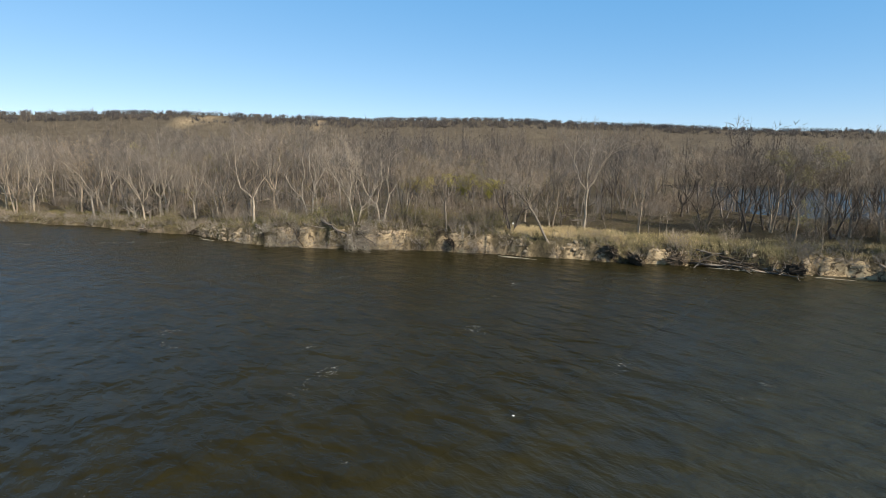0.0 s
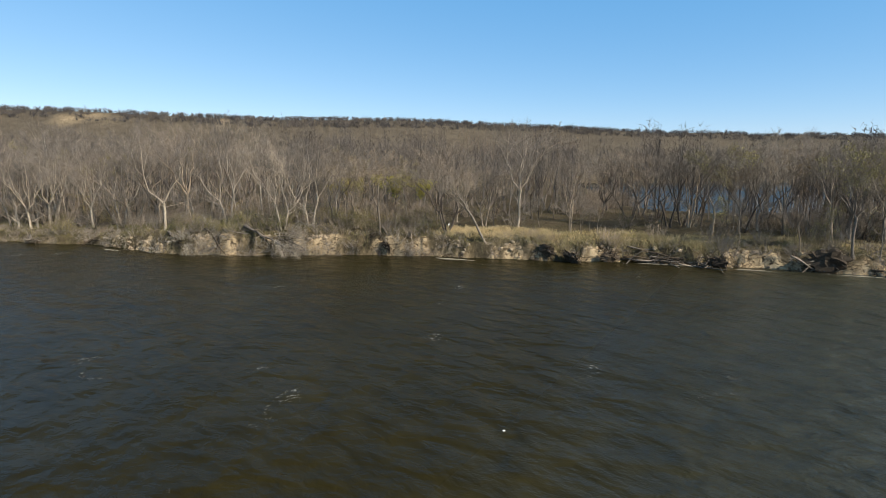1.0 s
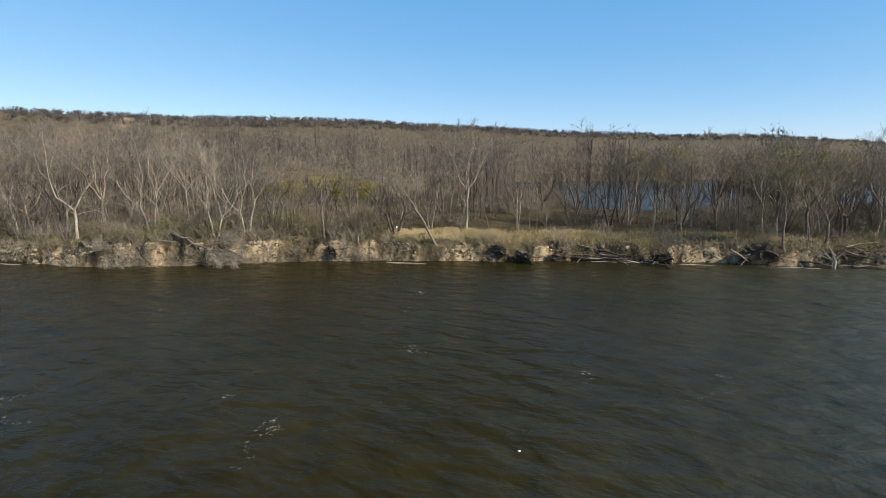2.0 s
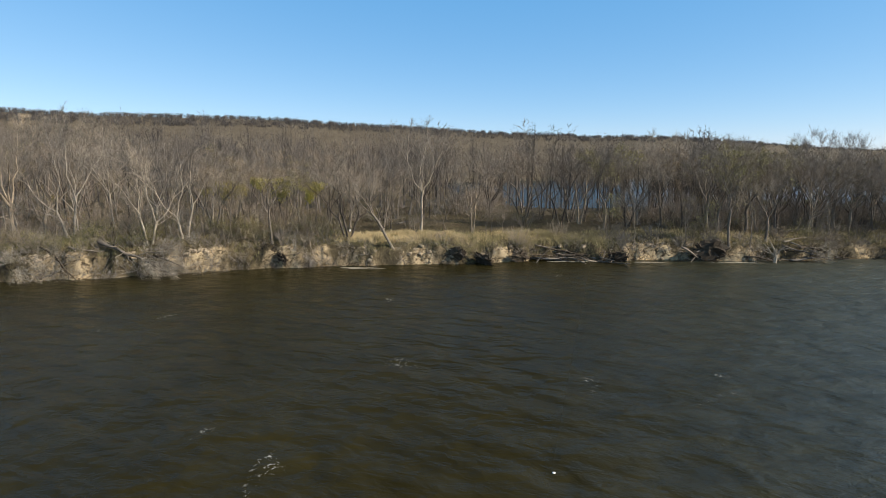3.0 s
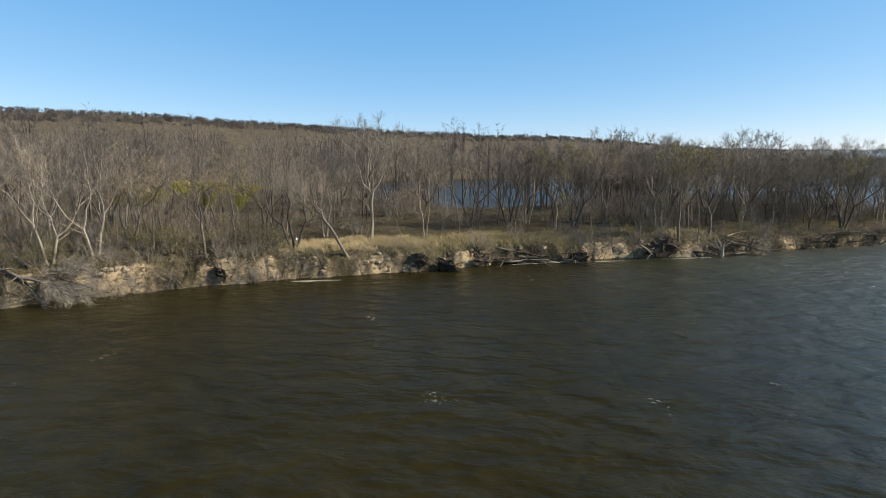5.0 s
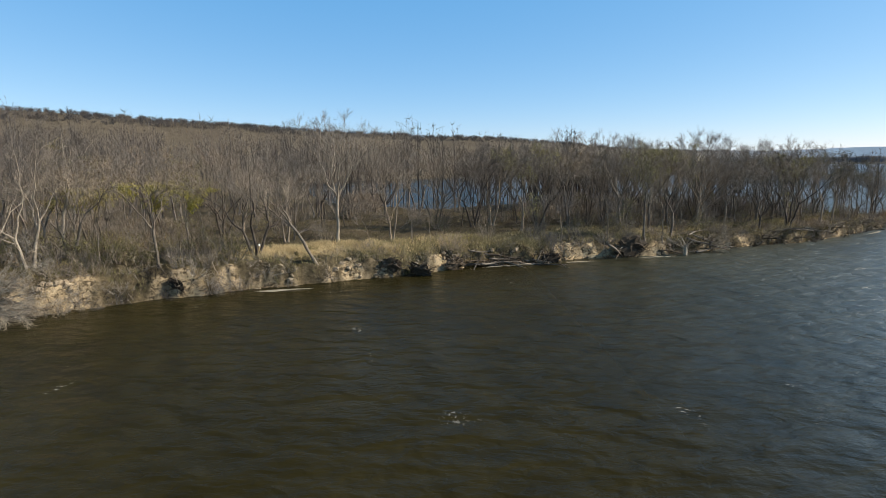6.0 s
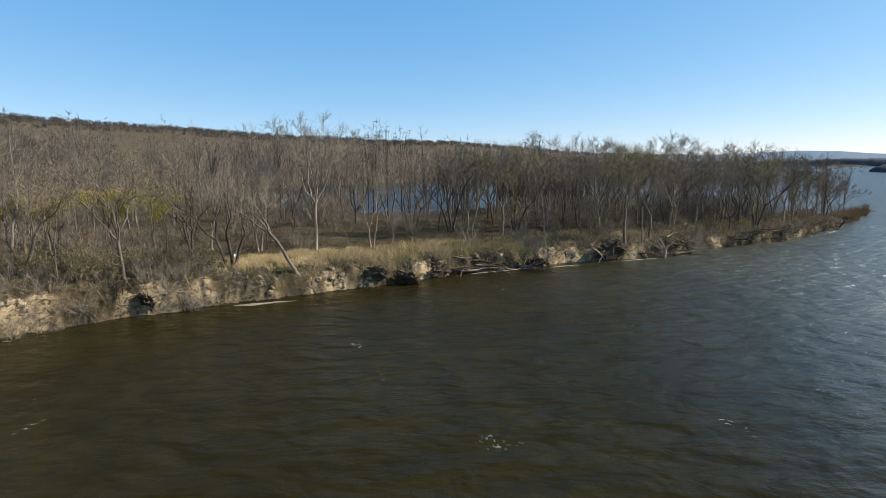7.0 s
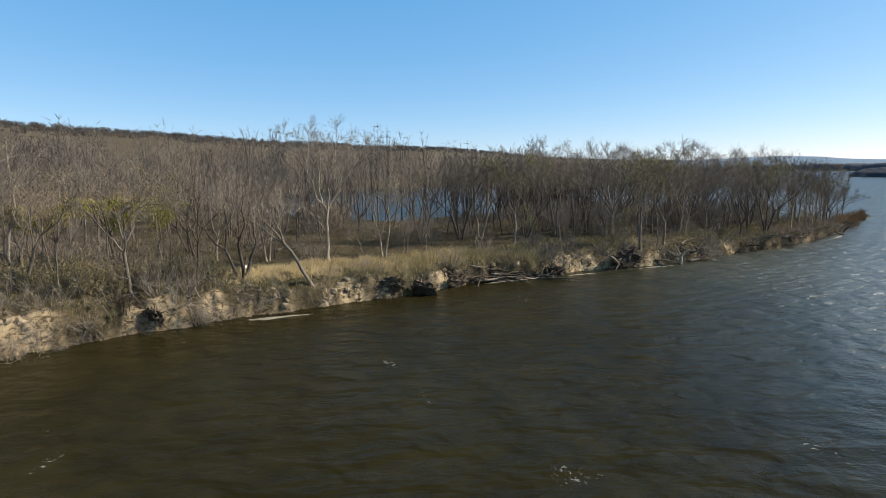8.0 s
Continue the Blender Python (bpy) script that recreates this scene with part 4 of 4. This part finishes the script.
for x, d, y, z in candidates(20, -27, -11, 0.6, 1.5) + candidates(12, -44, -28, 0.7, 1.8) + candidates(8, -8, 12, 0.7, 1.5):
    set_brush(PALE_BRUSH[rng.randint(2)], x, y, rng.uniform(0.55, 1.0), rng.uniform(0, 360), "bleached dead branches heaped at the foot of the bank", "brush on the bank", z, (rng.uniform(10, 40), 0))
set_brush(SPROUT[0], 36.5, 78.2, 1.0, 0, "young shoot with yellow-green leaves above the bank", "understorey")


def blades(name, label, mat, places, height, thick, rng, lean=0.35, category="grass"):
    P = np.asarray(places, float)
    n = len(P)
    h = height * rng.uniform(0.5, 1.15, (n, 1))
    tip = P + np.concatenate([rng.normal(size=(n, 2)) * lean * h, h], 1)
    rows = np.concatenate([P, tip, np.full((n, 1), thick)], 1)
    ob = new(name, mesh_of(name, *spikes(rows), [mat]))
    return tagged(ob, label, category, kind="stuff")


def sown(count, x_lo, x_hi, keep):
    x = rng.uniform(x_lo, x_hi, count * 4)
    d = 0.9 + 14 * rng.uniform(0, 1, count * 4) ** 1.4
    y = shore(x) + d / 0.9
    ok = keep(x, y, d)
    x, y = x[ok][:count], y[ok][:count]
    return np.stack([x, y, land(x, y)[0] - 0.05], 1)


straw = sown(8000, -105, 125, lambda x, y, d: (d > 2.0) & (d < 5.0 + 2.5 * waves(x, y, 12, 31)) & (waves(x, y, 5, 32) > np.interp(x, [0, 12], [0.45, -0.1])))
lawn = sown(10500, 6, 32, lambda x, y, d: (np.abs(x - 17.5 - 0.8 * waves(x, y, 6, 36)) < 8.5) & (d > 2.6) & (d < 8.0) & (waves(x, y, 4, 33) > -0.6))
meadow = sown(6500, 26, 120, lambda x, y, d: (d > 1.7) & (d < np.interp(x, [60, 80], [9.0, 5.5])) & (waves(x, y, 6, 37) > -0.25))
blades("grass", "dry straw grass along the rim and in the clearing", STRAW, np.concatenate([straw, lawn, meadow]), 0.75, 0.016, rng)
sedge = sown(24000, -105, 125, lambda x, y, d: (d < 9) & ((waves(x, y, 7, 34) > 0.0) | (d < 2.6)) & ((d > 2.2) | (np.min(np.abs(x[:, None] - np.array([c for c, w in SLUMPS])[None]) / np.array([w for c, w in SLUMPS])[None], axis=1) > 1.0)))
tall = sown(3800, 20, 44, lambda x, y, d: (d > 1.3) & (d < 6.5) & (waves(x, y, 5, 38) > -0.3))
blades("grass", "tall pale green sedge above the driftwood", TALL_SEDGE, tall, 1.15, 0.02, rng)
blades("grass", "olive sedge and low weeds behind the rim", SEDGE, sedge, 0.7, 0.018, rng)
fx2 = rng.uniform(6, 66, 9000)
fd = rng.uniform(8, 46, 9000)
fy2 = shore(fx2) + fd / 0.9
keep = waves(fx2, fy2, 9, 35) > 0.05
blades("grass", "thin dead grass and leaf litter under the trees", SEDGE, np.stack([fx2, fy2, land(fx2, fy2)[0] - 0.05], 1)[keep], 0.5, 0.022, rng, 0.6)
rx = rng.uniform(133, 166, 2600)
ry = 43.6 + (166 - rx) * 0.05 + rng.uniform(-1, 1, 2600) * np.interp(rx, [133, 150, 160, 166], [3.5, 2.6, 2.0, 0.6])
rx, ry = rx[land(rx, ry)[0] > -0.5], ry[land(rx, ry)[0] > -0.5]
blades("reeds", "russet reeds on the low spit", REED, np.stack([rx, ry, np.maximum(land(rx, ry)[0], -0.2)], 1), 2.0, 0.03, rng, 0.25, "reeds")


# ---- slumped blocks of the bank ----
def clod_mesh(seed):
    bm = bmesh.new()
    bmesh.ops.create_icosphere(bm, subdivisions=2, radius=1.0)
    for v in bm.verts:
        k = 0.8 + 0.45 * noise.noise(v.co * 1.4 + Vector((seed * 3.1, 0, 0)))
        v.co = Vector((v.co.x * 1.2, v.co.y * 0.8, v.co.z * 0.75)) * k
    me = bpy.data.meshes.new("clod")
    bm.to_mesh(me)
    bm.free()
    me.materials.append(CLOD)
    return me


CLOD, cn, cl_, cp = material("sandy_clod")
ci = cn.new("ShaderNodeTexCoord")
cl_.new(ramp(cn, cl_, noise_tex(cn, cl_, 1.8, 5, 0.7, ci.outputs["Object"]), [(0.36, (0.07, 0.052, 0.034)), (0.46, (0.30, 0.23, 0.15)), (0.7, (0.56, 0.45, 0.31))]), cp.inputs["Base Color"])
cp.inputs["Roughness"].default_value = 0.95
bumped(cn, cl_, cp, noise_tex(cn, cl_, 5, 4, 0.7, ci.outputs["Object"]), 0.8, 0.1)
CLODS = [clod_mesh(i) for i in range(5)]
placed = 0
for x, d, y, z in candidates(1400, -44, 112, 0.7, 2.1):
    if placed >= 170:
        break
    if float(waves(x, 0.0, 16, 23)) < -0.2 or (x > 14 and rng.uniform() < 0.5):
        continue
    ob = new("sand_clod", CLODS[placed % 5])
    ob.matrix_basis = pose(x, y, z - 0.16, rng.uniform(-25, 25), rng.uniform(-25, 25), rng.uniform(0, 360)) @ Matrix.Scale(rng.uniform(0.2, 0.55), 4)
    tagged(ob, "pale block of sandy earth slumped down the bank", "earth block", "slumped blocks")
    placed += 1


# ---- driftwood ----
def log_rows(rng, length, r0, r1, bend=0.2, steps=7):
    d, p, rows = np.array([1.0, 0, 0]), np.array([-length / 2, 0, 0]), []
    for i in range(steps):
        d = unit(d + rng.normal(size=3) * bend)
        q = p + d * length / steps
        a, b = r0 + (r1 - r0) * i / steps, r0 + (r1 - r0) * (i + 1) / steps
        rows.append((*p, *q, a, b))
        p = q
    return rows


def chain(rows, sides):
    """One closed tube through a run of segments."""
    pts = np.asarray([r[0:3] for r in rows] + [rows[-1][3:6]], float)
    rad = np.asarray([r[6] for r in rows] + [rows[-1][7]], float)
    d = np.gradient(pts, axis=0)
    d /= np.linalg.norm(d, axis=1, keepdims=True) + 1e-9
    u, v = frames_of(d)
    a = np.arange(sides) * 2 * np.pi / sides
    ring = pts[:, None, :] + (np.cos(a)[None, :, None] * u[:, None, :] + np.sin(a)[None, :, None] * v[:, None, :]) * rad[:, None, None]
    V = np.concatenate([ring.reshape(-1, 3), pts[:1], pts[-1:]])
    n, F = len(pts), []
    for k in range(sides):
        j = (k + 1) % sides
        for i in range(n - 1):
            F += [(i * sides + k, i * sides + j, (i + 1) * sides + j), (i * sides + k, (i + 1) * sides + j, (i + 1) * sides + k)]
        F += [(j, k, n * sides), ((n - 1) * sides + k, (n - 1) * sides + j, n * sides + 1)]
    return V, np.asarray(F)


def log_meshes(seed, length, r0, r1, mat, stubs=3):
    r = np.random.RandomState(seed)
    rows = log_rows(r, length, r0, r1, 0.11, 9)
    side = []
    for k in range(stubs):
        p = np.array(rows[r.randint(1, len(rows))][0:3])
        e = p + unit(r.normal(size=3) + np.array([0.8, 0, 0.3])) * r.uniform(0.4, 1.5)
        m = (p + e) / 2 + r.normal(size=3) * 0.06
        side.append(mesh_of("branch_stub", *chain([(*p, *m, r0 * 0.45, r0 * 0.3), (*m, *e, r0 * 0.3, r0 * 0.12)], 5), [mat], True))
    return mesh_of("driftwood_log", *chain(rows, 8), [mat], True), side


LOGS = [log_meshes(70 + i, 5.2 - 0.4 * i, 0.13 - 0.012 * i, 0.035, DRIFT if i % 3 else ROOT, 4 + i % 3) for i in range(6)]


def set_log(i, x, y, z, turn, dip=0.0, s=1.0, label="weathered driftwood log lying on the bank"):
    ob = new("driftwood_log", LOGS[i % 6][0])
    ob.matrix_basis = pose(x, y, z, 0, dip, turn) @ Matrix.Scale(s, 4)
    for me in LOGS[i % 6][1]:
        part("branch_stub", me, ob)
    return tagged(ob, label, "log", "driftwood")


def root_wad(name, seed, x, y, z, size, turn, tip, label, trunk_len=0.0, mat=ROOT, roots=36, plate=1.0, fringe=1.0):
    """An upturned stump: a lumpy plate of earth, roots that splay from it, and its broken trunk."""
    r = np.random.RandomState(seed)
    top = new(name)
    top.empty_display_size = 0.3
    top.matrix_basis = pose(x, y, z, 0, tip, turn) @ Matrix.Scale(size, 4)
    tagged(top, label, "root wad", "upturned stumps")
    bm = bmesh.new()
    bmesh.ops.create_icosphere(bm, subdivisions=3, radius=1.0)
    for v in bm.verts:
        k = 0.72 + 0.55 * noise.noise(v.co * 2.3 + Vector((seed, 0, 0))) + 0.15 * noise.noise(v.co * 6)
        v.co = Vector((v.co.x * k * 0.62, v.co.y * k * 0.95, v.co.z * k * 0.3)) * plate
    me = bpy.data.meshes.new("root_plate")
    bm.to_mesh(me)
    bm.free()
    me.materials.append(mat)
    part("root_plate", me, top)
    for k in range(roots):
        a = k * 6.28 / roots + r.uniform(-0.2, 0.2)
        d, rows, rad = unit(np.array([math.cos(a), math.sin(a), r.uniform(-0.6, 0.6)])), [], r.uniform(0.022, 0.06)
        p = d * np.array([0.5, 0.65, 0.25]) * r.uniform(0.4, 1.0) * plate
        d = unit(d + r.normal(size=3) * 0.5)
        for i in range(4):
            d = unit(d + r.normal(size=3) * 0.55)
            q = p + d * r.uniform(0.10, 0.30) * fringe
            rows.append((*p, *q, rad * (1 - i * 0.23), rad * (1 - (i + 1) * 0.23)))
            p = q
        part("root", mesh_of("root", *chain(rows, 5), [mat if k % 3 else DRIFT], True), top)
    if trunk_len:
        rows = log_rows(r, trunk_len, 0.22, 0.14, 0.06)
        V, F = tubes(rows, 8)
        V = np.stack([V[:, 1], V[:, 2], V[:, 0] + trunk_len / 2], 1)
        part("trunk", mesh_of("trunk", V, F, [DRIFT], True), top, "bleached broken trunk")
    return top


root_wad("root_wad", 3, 23.2, 77.9, 1.4, 1.9, 40, 70, "dark roots arching out of the cut bank")
root_wad("root_wad", 4, 26.2, 76.0, 0.6, 1.8, 10, 55, "bushy dark root mass standing in the water", roots=60, plate=1.15, fringe=0.8)
root_wad("root_wad", 5, 31.6, 75.2, 0.8, 1.6, 80, 80, "dark stump with splayed roots at the water's edge", 1.2)
root_wad("root_wad", 6, 55.2, 63.9, 1.5, 2.3, 68, 74, "large dark upturned root plate with a pale trunk", 0, roots=46, plate=1.35, fringe=0.55)
root_wad("root_wad", 7, 129.5, 44.2, 0.5, 1.7, 30, 70, "dark root mass at the island's point")
root_wad("root_wad", 8, -57.5, 106.4, 0.6, 1.3, 90, 20, "pale upturned stump at the water's edge", 0.8, DRIFT)
root_wad("root_wad", 9, 1.2, 86.0, 1.3, 1.4, 20, 75, "dark roots laid bare in the bank")
root_wad("root_wad", 10, 43.8, 69.4, 0.6, 1.7, 50, 70, "tangled root end of a driftwood heap", 0, roots=40)

pile = np.random.RandomState(19)
knots = []
for x in (22.0, 23.0, 24.2, 26.0, 27.2, 28.3, 31.0, 32.2, 36, 39, 42, 44, 55.2, 56.5, 57.5, 62, 1.0, 2.2, -0.6, -3.0, -5.2, 4.6, 7.2, 9.4, 11.6, -15, -17.5, -29, 64, 66, 68, 70, 73, 76, 78, 81, 84, 88, 92, 96, 100, 105, 110, 116, 63, 65, 67.2, 69, 71.4, 74.5, 77, 79.5, 82.4, 86, 90, 94, 98, 102.5, 107.5, 113, 119, 122, 47, 49.5, 52):
    y = float(shore(x)) + pile.uniform(0.2, 1.3)
    knots.append((x, y, float(land(x, y)[0]) - 0.1, pile.uniform(0.6, 1.1), pile.uniform(0, 6.28), pile.randint(4)))
scattered("root_tangle", "dark tangle of dead roots below the rim", "roots", HANGING, knots, ROOT)
for k in range(32):
    x = pile.uniform(35, 45.5)
    y = float(shore(x)) + pile.uniform(0.3, 1.5)
    set_log(k, x, y, float(land(x, y)[0]) + 0.12 + 0.3 * pile.uniform(), -27 + pile.normal() * 15, pile.normal() * 5 + 4, pile.uniform(0.8, 1.6), "driftwood log in a heap below the bank")
set_log(1, 34.0, 74.3, 0.8, 35, -38, 0.8, "bleached log propped against the bank")
set_log(2, 53.8, 63.9, 1.7, -14, 8, 1.5, "pale trunk lying across a root plate")
for k in range(95):
    x = pile.uniform(60, 124) if k < 75 else pile.uniform(-100, 8)
    y = float(shore(x)) + pile.uniform(0.2, 2.6)
    set_log(k, x, y, float(land(x, y)[0]) + 0.1, pile.uniform(-80, 30), pile.normal() * 14, pile.uniform(0.7, 1.45), "grey driftwood log caught on the bank")
for k in range(26):
    x = pile.uniform(-60, 110)
    y = float(shore(x)) + pile.uniform(9, 40)
    z = float(land(x, y)[0])
    if z > 0.6:
        set_log(k, x, y, z + 0.1, pile.uniform(0, 180), pile.normal() * 4, pile.uniform(0.6, 1.2), "fallen branch on the forest floor")

SNAG = tree_meshes(955, BARK_PALE, DRIFT, height=3.6, vase=3, bole=0.4, spread=0.85, girth=0.2, rich=0.0)


def snag(x, y, z, s, turn, lean, label):
    """A dead forked stump: its trunk alone, with broken limbs."""
    top = new("snag")
    top.matrix_basis = pose(x, y, z, lean[0], lean[1], turn) @ Matrix.Scale(s, 4)
    tagged(top, label, "snag", "dead stumps")
    part("trunk", SNAG[0], top)


snag(61.8, 58.9, 0.1, 1.3, 20, (4, -6), "bleached forked snag standing in the shallows")
snag(-63.4, 114.6, float(land(-63.4, 114.6)[0]), 1.3, 70, (0, 5), "pale broken stump on the bank")
snag(-60.7, 115.2, float(land(-60.7, 115.2)[0]), 1.4, 140, (0, -5), "pale broken stump on the bank")
snag(95.5, 48.6, 1.2, 0.8, 200, (0, 12), "bleached forked snag on the bank")

# fallen trees whose crowns trail in the water
FALLEN = tree_meshes(961, DRIFT, TWIG_PALE, height=9.5, fork=0.35, spread=0.95, girth=0.2, limbs=9, rich=0.8)


def fallen(x, y, z, toward, dip, s, label):
    top = new("fallen_tree")
    top.matrix_basis = pose(x, y, z) @ Matrix.Rotation(radians(toward), 4, "Z") @ Matrix.Rotation(radians(90 + dip), 4, "Y") @ Matrix.Scale(s, 4)
    tagged(top, label, "fallen tree", "fallen trees")
    part("trunk", FALLEN[0], top)
    part("crown", FALLEN[1], top)


fallen(-19.5, 91.0, 4.0, -33, 20, 1.25, "fallen grey tree with its crown trailing in the river")
fallen(-17.0, 92.5, 4.2, -52, 24, 0.9, "fallen grey tree slumped down the bank")
fallen(-31.5, 94.0, 3.0, -38, 18, 0.9, "fallen leafless tree on the crumbling bank")
fallen(66.0, 59.5, 2.4, -60, 20, 0.55, "small fallen tree hanging off the bank")
fallen(5.0, 85.8, 3.2, -95, 32, 0.42, "small dead tree hanging off the bank")
fallen(121.0, 46.0, 1.0, -35, 8, 0.6, "low branch drooping into the river")

# ---- small things ----
sign = new("tree_marker", None)
bm = bmesh.new()
bmesh.ops.create_cube(bm, size=1.0)
bmesh.ops.scale(bm, vec=(0.26, 0.02, 0.26), verts=bm.verts)
bmesh.ops.bevel(bm, geom=bm.edges[:], offset=0.006, segments=1)
me = bpy.data.meshes.new("plate")
bm.to_mesh(me)
bm.free()
WHITE, wn_, wl_, wp_ = material("white_paint")
wl_.new(ramp(wn_, wl_, noise_tex(wn_, wl_, 9, 3), [(0.3, (0.62, 0.60, 0.56)), (0.7, (0.82, 0.81, 0.78))]), wp_.inputs["Base Color"])
me.materials.append(WHITE)
sign.matrix_basis = pose(10.75, 86.52, float(land(10.9, 86.8)[0]) + 1.1, 0, 0, 20)
tagged(sign, "small white marker nailed to a tree trunk", "sign")
part("plate", me, sign)

bm = bmesh.new()
bmesh.ops.create_icosphere(bm, subdivisions=2, radius=0.07)
for v in bm.verts:
    v.co = Vector((v.co.x * 1.3, v.co.y, v.co.z * 0.6)) * (1 + 0.3 * noise.noise(v.co * 9))
me = bpy.data.meshes.new("floating_foam")
bm.to_mesh(me)
bm.free()
me.materials.append(WHITE)
scrap = new("floating_scrap", me)
scrap.matrix_basis = pose(3.8, 30.2, 0.02)
tagged(scrap, "small pale scrap floating on the river", "debris")


def foam_pad(cx, cy, length, width, turn, seed):
    """A thin uneven raft of foam on the water."""
    r = np.random.RandomState(seed)
    n = 40
    a = np.arange(n) * 2 * np.pi / n
    k = 1 + 0.25 * np.sin(a * 3 + seed) + 0.2 * np.sin(a * 7 + 2) + 0.1 * r.normal(size=n)
    c, q = math.cos(radians(turn)), math.sin(radians(turn))
    px, py = np.cos(a) * length * k, np.sin(a) * width * k
    rim = np.stack([cx + px * c - py * q, cy + px * q + py * c, np.full(n, 0.012)], 1)
    inner = np.stack([cx + (px * c - py * q) * 0.8, cy + (px * q + py * c) * 0.8, np.full(n, 0.05)], 1)
    V = np.concatenate([rim, inner, [[cx, cy, 0.06]]])
    F = []
    for i in range(n):
        j = (i + 1) % n
        F += [(i, j, n + j), (i, n + j, n + i), (n + i, n + j, 2 * n)]
    ob = new("foam_raft", mesh_of("foam_raft", V, F, [FOAM], True))
    return tagged(ob, "thin raft of tan foam against the bank", "foam", "foam rafts")


FOAM, fn, fl, fp = material("tan_foam")
fl.new(ramp(fn, fl, noise_tex(fn, fl, 5, 4, 0.7), [(0.3, (0.16, 0.13, 0.08)), (0.6, (0.40, 0.36, 0.28))]), fp.inputs["Base Color"])
fp.inputs["Roughness"].default_value = 0.8
foam_pad(10.2, 81.0, 2.4, 0.4, -30, 1)
foam_pad(47.0, 67.0, 1.8, 0.22, -30, 2)
foam_pad(58.0, 61.0, 2.2, 0.22, -32, 3)
foam_pad(38.5, 72.0, 3.0, 0.18, -28, 4)
foam_pad(109, 44.2, 2.6, 0.25, -8, 5)
foam_pad(-41.5, 97.4, 1.8, 0.25, -35, 6)
